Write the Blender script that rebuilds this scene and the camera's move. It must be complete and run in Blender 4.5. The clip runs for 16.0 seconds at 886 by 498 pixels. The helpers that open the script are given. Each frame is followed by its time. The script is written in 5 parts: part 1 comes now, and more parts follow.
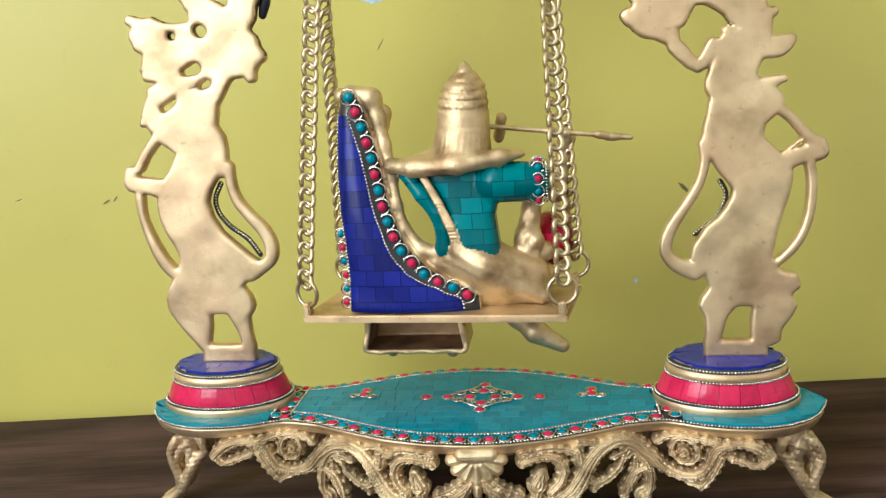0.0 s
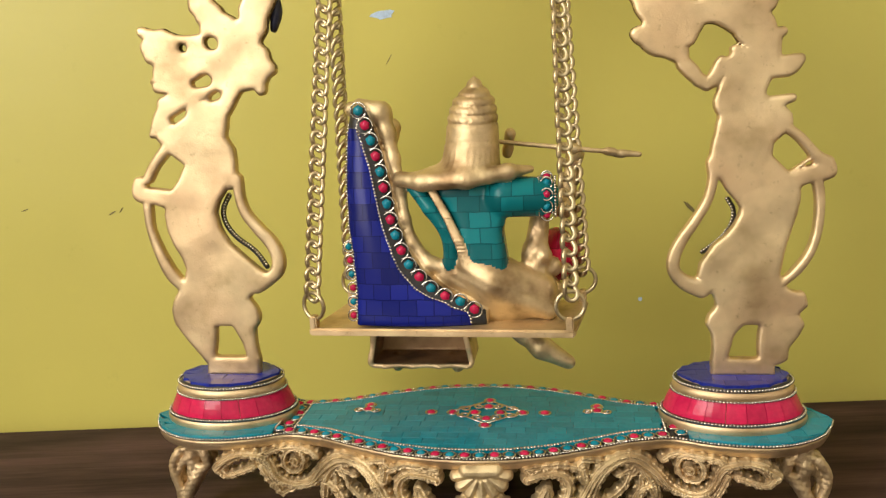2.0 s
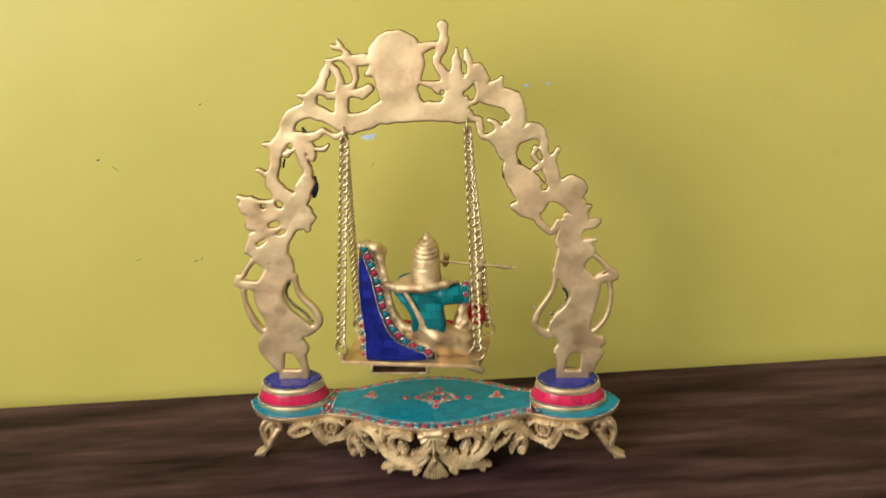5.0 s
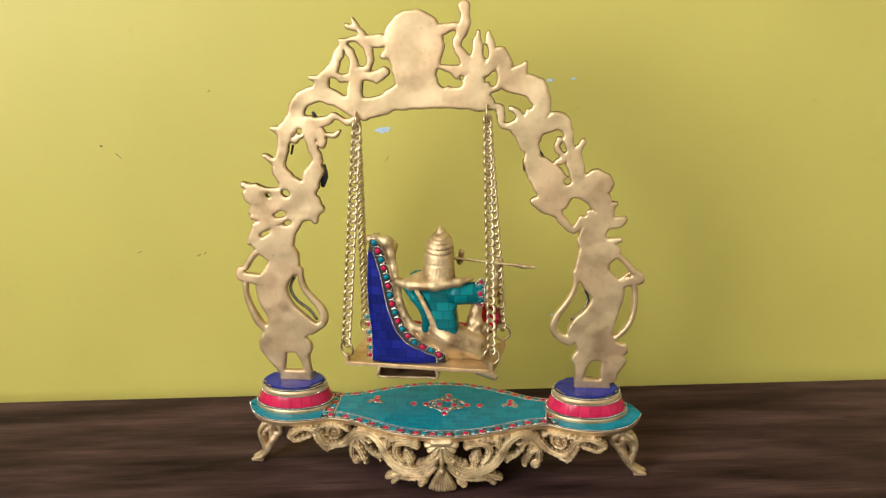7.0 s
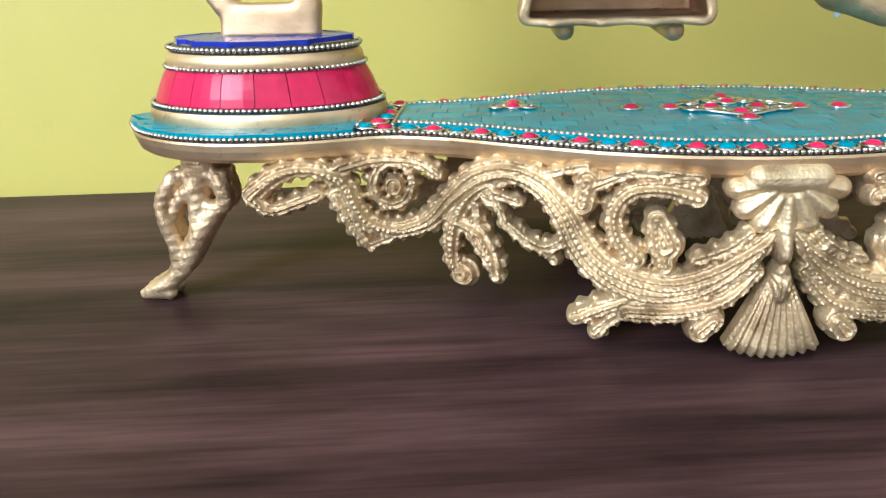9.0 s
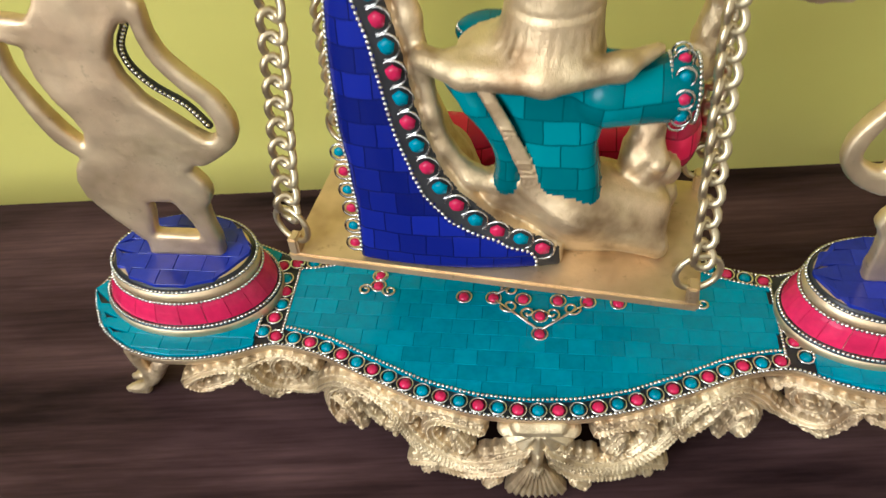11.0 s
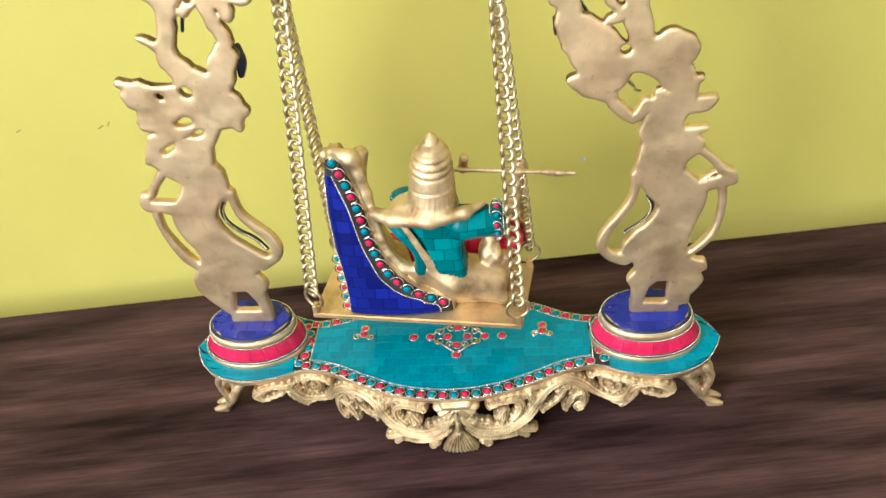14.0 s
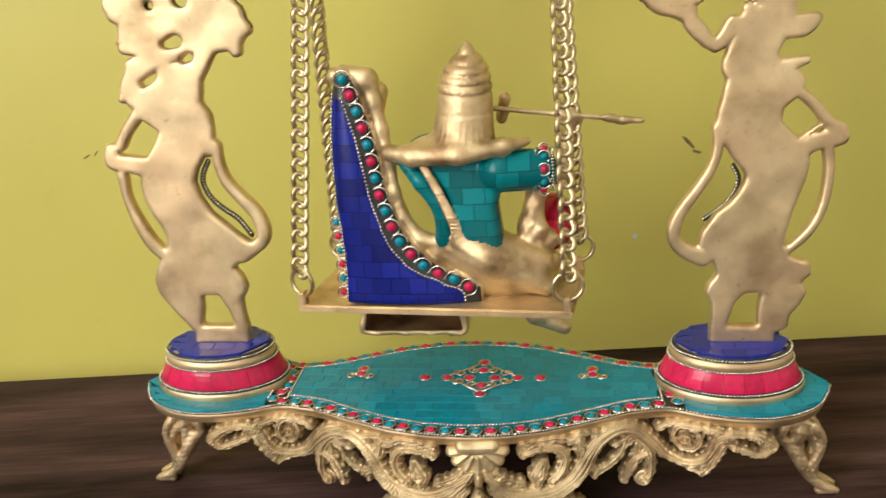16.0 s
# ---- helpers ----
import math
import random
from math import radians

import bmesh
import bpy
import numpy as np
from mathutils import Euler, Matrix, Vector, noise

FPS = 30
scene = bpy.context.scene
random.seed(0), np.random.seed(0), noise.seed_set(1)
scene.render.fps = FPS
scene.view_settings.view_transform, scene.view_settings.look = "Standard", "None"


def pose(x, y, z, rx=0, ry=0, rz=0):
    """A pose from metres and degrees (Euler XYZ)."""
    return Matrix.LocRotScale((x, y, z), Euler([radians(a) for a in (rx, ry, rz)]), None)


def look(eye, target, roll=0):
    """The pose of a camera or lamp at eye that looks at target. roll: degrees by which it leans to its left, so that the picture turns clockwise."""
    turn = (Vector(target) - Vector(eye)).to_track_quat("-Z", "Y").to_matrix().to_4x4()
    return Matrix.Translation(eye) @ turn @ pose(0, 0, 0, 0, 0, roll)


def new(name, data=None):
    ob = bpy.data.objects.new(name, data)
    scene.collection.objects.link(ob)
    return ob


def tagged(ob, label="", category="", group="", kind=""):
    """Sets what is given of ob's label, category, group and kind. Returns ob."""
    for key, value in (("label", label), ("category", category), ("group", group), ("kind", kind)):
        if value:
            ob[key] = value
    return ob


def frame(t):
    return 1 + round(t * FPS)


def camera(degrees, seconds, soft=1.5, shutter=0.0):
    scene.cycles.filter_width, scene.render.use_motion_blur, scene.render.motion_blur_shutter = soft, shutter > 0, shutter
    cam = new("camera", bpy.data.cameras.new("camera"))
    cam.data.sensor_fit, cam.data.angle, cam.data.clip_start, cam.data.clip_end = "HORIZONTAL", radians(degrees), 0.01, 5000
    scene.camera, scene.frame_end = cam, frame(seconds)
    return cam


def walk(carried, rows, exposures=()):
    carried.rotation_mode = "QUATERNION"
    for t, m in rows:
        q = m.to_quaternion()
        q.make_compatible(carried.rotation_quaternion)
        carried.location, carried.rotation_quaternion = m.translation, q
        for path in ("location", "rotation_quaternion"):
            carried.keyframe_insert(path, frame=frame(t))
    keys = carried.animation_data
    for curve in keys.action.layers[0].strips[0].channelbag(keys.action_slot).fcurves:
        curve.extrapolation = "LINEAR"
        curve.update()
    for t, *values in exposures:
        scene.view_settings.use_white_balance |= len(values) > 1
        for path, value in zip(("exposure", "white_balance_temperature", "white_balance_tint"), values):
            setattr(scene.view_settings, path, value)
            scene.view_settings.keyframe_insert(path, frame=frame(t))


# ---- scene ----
cam = camera(55.1, 16.0, soft=1.35, shutter=0.4)
PATH = [
    (0, (0.052, -0.435, 0.244), (-0.224, 1.501, -0.176), -3.4),
    (0.5, (0.052, -0.435, 0.244), (-0.189, 1.506, -0.173), -3.8),
    (1, (0.052, -0.435, 0.244), (-0.194, 1.509, -0.158), -3.5),
    (1.5, (0.052, -0.435, 0.244), (-0.226, 1.506, -0.147), -3.2),
    (2, (0.048, -0.436, 0.242), (-0.226, 1.509, -0.135), -2.6),
    (2.5, (0.047, -0.43, 0.235), (-0.21, 1.521, -0.124), -2.2),
    (3, (0.04, -0.382, 0.265), (-0.171, 1.572, -0.107), -3.1),
    (3.5, (0.048, -0.409, 0.229), (-0.128, 1.549, -0.139), -1.3),
    (4, (0.069, -0.479, 0.282), (-0.172, 1.459, -0.145), -2.6),
    (4.5, (0.101, -0.585, 0.424), (-0.102, 1.297, -0.222), -2.9),
    (5, (0.095, -0.742, 0.479), (-0.094, 1.139, -0.173), -2.9),
    (5.2, (0.082, -0.78, 0.475), (-0.104, 1.11, -0.154), -2.2),
    (7.3, (0.091, -0.661, 0.428), (-0.15, 1.23, -0.179), -1.2),
    (7.5, (0.091, -0.577, 0.411), (-0.173, 1.279, -0.285), -1.3),
    (8, (0.043, -0.445, 0.332), (-0.212, 1.366, -0.478), -1.6),
    (8.5, (-0.043, -0.335, 0.206), (-0.211, 1.492, -0.591), -1.4),
    (9, (-0.063, -0.264, 0.113), (-0.205, 1.618, -0.55), -1.3),
    (9.5, (-0.042, -0.268, 0.144), (-0.199, 1.591, -0.577), -2.8),
    (9.7, (-0.023, -0.266, 0.156), (-0.186, 1.585, -0.582), -2.8),
    (11.8, (0.012, -0.196, 0.408), (-0.22, 0.82, -1.299), -7.8),
    (12, (0.018, -0.191, 0.413), (-0.234, 0.803, -1.304), -9.2),
    (12.5, (0.04, -0.199, 0.43), (-0.195, 0.924, -1.208), -7.0),
    (13, (0.052, -0.24, 0.437), (-0.205, 1.028, -1.088), -5.8),
    (13.5, (0.06, -0.304, 0.461), (-0.235, 1.051, -0.98), -5.9),
    (14, (0.066, -0.418, 0.489), (-0.16, 1.118, -0.772), -7.2),
    (14.5, (0.069, -0.45, 0.464), (-0.181, 1.237, -0.581), -5.5),
    (15, (0.057, -0.452, 0.353), (-0.273, 1.341, -0.469), -3.9),
    (15.5, (0.04, -0.423, 0.288), (-0.293, 1.414, -0.428), -4.4),
    (16, (0.044, -0.407, 0.285), (-0.205, 1.463, -0.38), -3.4),
]
EXPOSURE = [(0, 0.12, 5700, 7), (0.5, -0.08, 5600, 11), (1.0, -0.18, 8000, 14), (1.5, -0.15, 7300, 11), (2.0, -0.12, 7000, 11), (2.5, -0.14, 7000, 11), (3.0, -0.12, 6600, 10), (3.5, -0.2, 6800, 10), (4.0, -0.12, 6600, 10), (5.0, -0.08, 6500, 10), (7.5, 0.0, 6350, 10), (8.0, 0.05, 6250, 10), (9.0, 0.55, 5250, 10), (9.5, 0.08, 5450, 10), (9.7, 0.08, 5450, 10), (11.8, 0.36, 5600, 9), (12.5, 0.38, 5450, 6), (13.5, 0.45, 5700, 8), (14.0, 0.6, 5800, 8), (14.5, 0.35, 5950, 10), (15.0, 0.08, 6400, 10), (16, 0.04, 6500, 10)]
walk(cam, [(t, look(eye, target, roll)) for t, eye, target, roll in PATH], EXPOSURE)

# ---- light: daylight from one window, an added ceiling fill, a closed room ----
SLOPE = math.atan(0.119)  # the wall's turn against the stand
ROOM = Matrix.Rotation(SLOPE, 4, "Z")
TABLE_Z, EDGE_V, WALL_V = 0.008, 0.142, 0.184
WIN = (-2.35, -0.90, 0.30, 1.55)  # window opening in the side wall: v from, v to, z from, z to
WALL_U = -1.35

world = bpy.data.worlds.new("sky")
scene.world = world
world.use_nodes = True
sky = world.node_tree.nodes.new("ShaderNodeTexSky")
sky.sky_type = "NISHITA"
sky.sun_disc = False
sky.sun_elevation = radians(40)
sky.sun_rotation = radians(200)
world.node_tree.links.new(sky.outputs[0], world.node_tree.nodes["Background"].inputs[0])
world.node_tree.nodes["Background"].inputs[1].default_value = 0.1


def area_lamp(name, centre, target, w, h, watts, colour):
    lamp = bpy.data.lights.new(name, "AREA")
    lamp.shape, lamp.size, lamp.size_y, lamp.energy, lamp.color = "RECTANGLE", w, h, watts, colour
    ob = new(name, lamp)
    ob.matrix_world = look(ROOM @ Vector(centre), ROOM @ Vector(target))
    return ob


area_lamp("window_light", (WALL_U - 0.02, (WIN[0] + WIN[1]) / 2, (WIN[2] + WIN[3]) / 2), (0, (WIN[0] + WIN[1]) / 2, 0.5), 1.45, 1.25, 65.0, (1.0, 0.97, 0.92))
# soft overhead fill, added without any fixture to even out wall and table
area_lamp("ceiling_fill", (-0.7, -0.9, 1.84), (-0.7, -0.9, 0.0), 0.9, 0.9, 8.5, (1.0, 0.95, 0.86))


# ---- materials ----
def nodes_of(name):
    m = bpy.data.materials.new(name)
    m.use_nodes = True
    nt = m.node_tree
    return m, nt, nt.nodes["Principled BSDF"]


def add(nt, kind, **values):
    n = nt.nodes.new(kind)
    for key, value in values.items():
        n.inputs[key.replace("_", " ")].default_value = value
    return n


def ramp(nt, fac, stops):
    n = nt.nodes.new("ShaderNodeValToRGB")
    el = n.color_ramp.elements
    while len(el) < len(stops):
        el.new(0.5)
    for e, (p, c) in zip(el, stops):
        e.position, e.color = p, (*c, 1)
    nt.links.new(fac, n.inputs[0])
    return n


def coords(nt, scale=(1, 1, 1), kind="Object"):
    tc, mp = nt.nodes.new("ShaderNodeTexCoord"), nt.nodes.new("ShaderNodeMapping")
    mp.inputs["Scale"].default_value = scale
    nt.links.new(tc.outputs[kind], mp.inputs[0])
    return mp.outputs[0]


def bump(nt, bsdf, height, strength, distance):
    b = nt.nodes.new("ShaderNodeBump")
    b.inputs["Strength"].default_value, b.inputs["Distance"].default_value = strength, distance
    nt.links.new(height, b.inputs["Height"])
    nt.links.new(b.outputs[0], bsdf.inputs["Normal"])
    return b


def noise_tex(nt, vec, scale, detail=4, rough=0.55):
    n = nt.nodes.new("ShaderNodeTexNoise")
    n.inputs["Scale"].default_value, n.inputs["Detail"].default_value, n.inputs["Roughness"].default_value = scale, detail, rough
    nt.links.new(vec, n.inputs["Vector"])
    return n.outputs[0]


def brass(name, light=(0.78, 0.62, 0.395), dark=(0.50, 0.375, 0.22), rough=0.48, grain=0.25, scale=1.0):
    m, nt, b = nodes_of(name)
    v = coords(nt)
    big, fine = noise_tex(nt, v, 45 * scale, 3), noise_tex(nt, v, 900 * scale, 3)
    c = ramp(nt, big, [(0.30, dark), (0.42, [(p + q) / 2 for p, q in zip(dark, light)]), (0.60, light)])
    tint = ramp(nt, noise_tex(nt, v, 17 * scale, 3), [(0.36, (0.98, 0.90, 0.86)), (0.62, (1.0, 1.0, 0.96))])
    specks = ramp(nt, noise_tex(nt, v, 210 * scale, 6, 0.7), [(0.27, (0.42, 0.36, 0.30)), (0.40, (1, 1, 1))])
    out = c.outputs[0]
    for layer, amount in ((tint, 1.0), (specks, 0.6)):
        mix = nt.nodes.new("ShaderNodeMix")
        mix.data_type, mix.blend_type = "RGBA", "MULTIPLY"
        mix.inputs["Factor"].default_value = amount
        nt.links.new(out, mix.inputs["A"])
        nt.links.new(layer.outputs[0], mix.inputs["B"])
        out = mix.outputs["Result"]
    nt.links.new(out, b.inputs["Base Color"])
    b.inputs["Metallic"].default_value = 0.9
    r = nt.nodes.new("ShaderNodeMapRange")
    r.inputs["To Min"].default_value, r.inputs["To Max"].default_value = rough - 0.12, rough + 0.16
    nt.links.new(noise_tex(nt, v, 160 * scale, 4), r.inputs["Value"])
    nt.links.new(r.outputs[0], b.inputs["Roughness"])
    small = bump(nt, b, fine, grain, 0.0004)
    dents = nt.nodes.new("ShaderNodeBump")
    dents.inputs["Strength"].default_value, dents.inputs["Distance"].default_value = 0.13, 0.004
    nt.links.new(noise_tex(nt, v, 70 * scale, 2, 0.4), dents.inputs["Height"])
    swells = nt.nodes.new("ShaderNodeBump")
    swells.inputs["Strength"].default_value, swells.inputs["Distance"].default_value = 0.22, 0.012
    nt.links.new(noise_tex(nt, v, 26 * scale, 1, 0.4), swells.inputs["Height"])
    nt.links.new(swells.outputs[0], dents.inputs["Normal"])
    nt.links.new(dents.outputs[0], small.inputs["Normal"])
    return m


def beading(m, size, strength):
    """Fine punched beading over a carved surface."""
    nt = m.node_tree
    b = nt.nodes["Principled BSDF"]
    cell = nt.nodes.new("ShaderNodeTexVoronoi")
    cell.inputs["Scale"].default_value = 1 / size
    cell.inputs["Randomness"].default_value = 0.6
    nt.links.new(coords(nt), cell.inputs["Vector"])
    bp = nt.nodes.new("ShaderNodeBump")
    bp.invert = True
    bp.inputs["Strength"].default_value, bp.inputs["Distance"].default_value = strength, 0.0007
    nt.links.new(cell.outputs["Distance"], bp.inputs["Height"])
    old = b.inputs["Normal"].links[0].from_socket
    nt.links.new(old, bp.inputs["Normal"])
    nt.links.new(bp.outputs[0], b.inputs["Normal"])
    return m


def stone(name, colour, rough=0.22, vary=0.35):
    """Polished inlay stone: each piece has its own tone."""
    m, nt, b = nodes_of(name)
    info = nt.nodes.new("ShaderNodeObjectInfo")
    hsv = nt.nodes.new("ShaderNodeHueSaturation")
    hsv.inputs["Color"].default_value = (*colour, 1)
    r = nt.nodes.new("ShaderNodeMapRange")
    r.inputs["To Min"].default_value, r.inputs["To Max"].default_value = 1 - vary, 1 + vary
    nt.links.new(info.outputs["Random"], r.inputs["Value"])
    nt.links.new(r.outputs[0], hsv.inputs["Value"])
    v = coords(nt)
    mix = nt.nodes.new("ShaderNodeMix")
    mix.data_type, mix.blend_type = "RGBA", "MULTIPLY"
    mix.inputs["Factor"].default_value = 0.5
    nt.links.new(hsv.outputs[0], mix.inputs["A"])
    c = ramp(nt, noise_tex(nt, v, 260, 5), [(0.3, (0.55, 0.6, 0.62)), (0.7, (1, 1, 1))])
    nt.links.new(c.outputs[0], mix.inputs["B"])
    nt.links.new(mix.outputs["Result"], b.inputs["Base Color"])
    b.inputs["Roughness"].default_value = rough
    b.inputs["Specular IOR Level"].default_value = 0.3
    bump(nt, b, noise_tex(nt, v, 500, 3), 0.12, 0.0003)
    return m


def mosaic(name, colour, rough=0.25, width=0.0105, height=0.0076):
    """Small inlay plates cut to a curved body: joints and tone by cell."""
    m, nt, b = nodes_of(name)
    v = coords(nt, (1, 0.35, 1))
    tex = nt.nodes.new("ShaderNodeTexBrick")
    rot = nt.nodes.new("ShaderNodeMapping")
    rot.inputs["Rotation"].default_value = (radians(90), 0, 0)
    drift = nt.nodes.new("ShaderNodeTexNoise")
    drift.inputs["Scale"].default_value, drift.inputs["Detail"].default_value = 120, 1
    nt.links.new(v, drift.inputs["Vector"])
    skew = nt.nodes.new("ShaderNodeVectorMath")
    skew.operation = "MULTIPLY_ADD"
    skew.inputs[1].default_value = (0.0011, 0.0011, 0.0011)
    nt.links.new(drift.outputs["Color"], skew.inputs[0])
    nt.links.new(v, skew.inputs[2])
    nt.links.new(skew.outputs[0], rot.inputs[0])
    nt.links.new(rot.outputs[0], tex.inputs["Vector"])
    for key, value in (("Scale", 1.0), ("Brick Width", width), ("Row Height", height), ("Mortar Size", 0.00026), ("Mortar Smooth", 0.2)):
        tex.inputs[key].default_value = value
    tex.inputs["Color1"].default_value = (*[c * 0.62 for c in colour], 1)
    tex.inputs["Color2"].default_value = (*[min(1, c * 1.35) for c in colour], 1)
    tex.inputs["Mortar"].default_value = (*[c * 0.5 for c in colour], 1)
    nt.links.new(tex.outputs["Color"], b.inputs["Base Color"])
    b.inputs["Roughness"].default_value = rough
    inv = nt.nodes.new("ShaderNodeMath")
    inv.operation = "SUBTRACT"
    inv.inputs[0].default_value = 1
    nt.links.new(tex.outputs["Fac"], inv.inputs[1])
    bump(nt, b, inv.outputs[0], 0.5, 0.0004)
    b.inputs["Specular IOR Level"].default_value = 0.18
    return m


def plain(name, colour, rough, metallic=0.0, vary=0.25, scale=60.0, grain=0.15, dist=0.0004):
    m, nt, b = nodes_of(name)
    v = coords(nt)
    c = ramp(nt, noise_tex(nt, v, scale, 5), [(0.3, [x * (1 - vary) for x in colour]), (0.7, [min(1, x * (1 + vary)) for x in colour])])
    nt.links.new(c.outputs[0], b.inputs["Base Color"])
    b.inputs["Roughness"].default_value, b.inputs["Metallic"].default_value = rough, metallic
    bump(nt, b, noise_tex(nt, v, scale * 9, 3), grain, dist)
    return m


def wall_paint():
    m, nt, b = nodes_of("lime_wall_paint")
    v = coords(nt)
    big = ramp(nt, noise_tex(nt, v, 3.2, 4), [(0.25, (0.55, 0.495, 0.115)), (0.75, (0.63, 0.565, 0.135))])
    spots = ramp(nt, noise_tex(nt, v, 34, 6, 0.7), [(0.27, (0.80, 0.80, 0.72)), (0.36, (1, 1, 1))])
    mix = nt.nodes.new("ShaderNodeMix")
    mix.data_type, mix.blend_type = "RGBA", "MULTIPLY"
    mix.inputs["Factor"].default_value = 0.35
    nt.links.new(big.outputs[0], mix.inputs["A"])
    nt.links.new(spots.outputs[0], mix.inputs["B"])
    nt.links.new(mix.outputs["Result"], b.inputs["Base Color"])
    b.inputs["Roughness"].default_value = 0.42
    bump(nt, b, noise_tex(nt, v, 26, 5), 0.12, 0.004)
    return m


def table_wood():
    m, nt, b = nodes_of("dark_wood_laminate")
    v = coords(nt, (2.4, 17, 8))
    streak = noise_tex(nt, v, 2.2, 6, 0.62)
    fine = noise_tex(nt, coords(nt, (9, 260, 20)), 2.0, 3)
    c = ramp(nt, streak, [(0.32, (0.017, 0.009, 0.0093)), (0.48, (0.054, 0.0285, 0.0285)), (0.68, (0.112, 0.062, 0.061))])
    mix = nt.nodes.new("ShaderNodeMix")
    mix.data_type, mix.blend_type = "RGBA", "MULTIPLY"
    mix.inputs["Factor"].default_value = 0.45
    nt.links.new(c.outputs[0], mix.inputs["A"])
    f = ramp(nt, fine, [(0.35, (0.45, 0.42, 0.4)), (0.6, (1, 1, 1))])
    nt.links.new(f.outputs[0], mix.inputs["B"])
    nt.links.new(mix.outputs["Result"], b.inputs["Base Color"])
    b.inputs["Roughness"].default_value = 0.36
    b.inputs["Specular IOR Level"].default_value = 0.04
    bump(nt, b, fine, 0.08, 0.0006)
    return m


BRASS = brass("polished_cast_brass")
BRASS_CARVED = brass("carved_brass", (0.74, 0.60, 0.38), (0.30, 0.215, 0.115), 0.47, 0.5, 1.6)
beading(BRASS_CARVED, 0.0013, 0.22)
BRASS_CARVED.node_tree.nodes["Principled BSDF"].inputs["Metallic"].default_value = 0.75
BRASS_CHAIN = brass("chain_brass", (0.66, 0.57, 0.38), (0.42, 0.34, 0.20), 0.33, 0.15)
BRASS_STATUE = brass("patinated_statue_brass", (0.71, 0.56, 0.345), (0.32, 0.22, 0.115), 0.46, 0.5, 1.5)
BRASS_STATUE.node_tree.nodes["Principled BSDF"].inputs["Metallic"].default_value = 0.8
NAVY = plain("navy_inlay", (0.012, 0.014, 0.035), 0.35, 0.0, 0.3, 200)
# arch side faces: oxidation and edge shadow both put into this dark colour
BRASS_EDGE = brass("oxidised_shaded_brass_edge", (0.30, 0.21, 0.12), (0.05, 0.035, 0.022), 0.5, 0.4)
BRASS_DARK = brass("dark_brass_inside", (0.42, 0.29, 0.17), (0.15, 0.09, 0.055), 0.5, 0.5)
TEAL, RED, BLUE = stone("teal_stone", (0.002, 0.25, 0.35), 0.22, 0.14), stone("red_stone", (0.62, 0.018, 0.085), 0.2, 0.15), stone("lapis_blue_stone", (0.016, 0.03, 0.30), 0.2, 0.2)
TEAL_MOSAIC, BLUE_MOSAIC, RED_MOSAIC = mosaic("teal_mosaic", (0.002, 0.145, 0.165)), mosaic("lapis_mosaic", (0.006, 0.012, 0.165), 0.24, 0.0086, 0.0078), mosaic("red_mosaic", (0.50, 0.012, 0.05))
SILVER = plain("silver_wire", (0.62, 0.60, 0.56), 0.25, 1.0, 0.3, 300)
RESIN = plain("black_resin", (0.018, 0.018, 0.02), 0.4, 0.0, 0.3, 200)
WALL, WOOD = wall_paint(), table_wood()
CEILING = plain("white_ceiling_paint", (0.75, 0.74, 0.70), 0.7, 0, 0.05, 4)
PALE = plain("off_white_wall_paint", (0.72, 0.70, 0.66), 0.6, 0, 0.04, 4)
FLOOR = plain("pale_floor_tile", (0.42, 0.38, 0.33), 0.4, 0, 0.15, 3)
FRAME = plain("white_window_paint", (0.75, 0.75, 0.73), 0.4, 0, 0.06, 12)
CHIP = plain("pale_blue_undercoat", (0.48, 0.64, 0.85), 0.6, 0, 0.2, 300)
SCUFF = plain("dark_scuff", (0.16, 0.13, 0.05), 0.7, 0, 0.3, 300)


# ---- mesh tools ----
def link(name, mesh, mats, parent=None, smooth=True):
    for m in mats if isinstance(mats, (list, tuple)) else [mats]:
        mesh.materials.append(m)
    if smooth:
        mesh.polygons.foreach_set("use_smooth", [True] * len(mesh.polygons))
    ob = new(name, mesh)
    ob.parent = parent
    return ob


def part(name, bm, mats, parent=None, label="", smooth=True):
    me = bpy.data.meshes.new(name)
    bm.normal_update()
    bm.to_mesh(me)
    bm.free()
    ob = link(name, me, mats, parent, smooth)
    return tagged(ob, label) if label else ob


def raw(name, verts, faces, mats, parent=None, label="", smooth=True):
    me = bpy.data.meshes.new(name)
    me.from_pydata([tuple(v) for v in verts], [], [tuple(f) for f in faces])
    me.update()
    ob = link(name, me, mats, parent, smooth)
    return tagged(ob, label) if label else ob


def thing(name, label, category, where=(0, 0, 0)):
    ob = new(name)
    ob.empty_display_size = 0.02
    ob.location = where
    return tagged(ob, label, category)


def box_mesh(bm, lo, hi, m=Matrix(), bevel=0.0):
    r = bmesh.ops.create_cube(bm, size=1.0)
    s = [b - a for a, b in zip(lo, hi)]
    bmesh.ops.transform(bm, matrix=m @ Matrix.Translation([(a + b) / 2 for a, b in zip(lo, hi)]) @ Matrix.Diagonal((*s, 1)), verts=r["verts"])
    if bevel:
        edges = list({e for v in r["verts"] for e in v.link_edges})
        bmesh.ops.bevel(bm, geom=edges, offset=bevel, segments=2, affect="EDGES")
    return bm


def lathe(bm, profile, steps=64, m=Matrix()):
    rings = []
    for r, z in profile:
        rings.append([bm.verts.new(m @ Vector((r * math.cos(2 * math.pi * i / steps), r * math.sin(2 * math.pi * i / steps), z))) for i in range(steps)])
    for a, b in zip(rings, rings[1:]):
        for i in range(steps):
            j = (i + 1) % steps
            bm.faces.new((a[i], a[j], b[j], b[i]))
    return rings


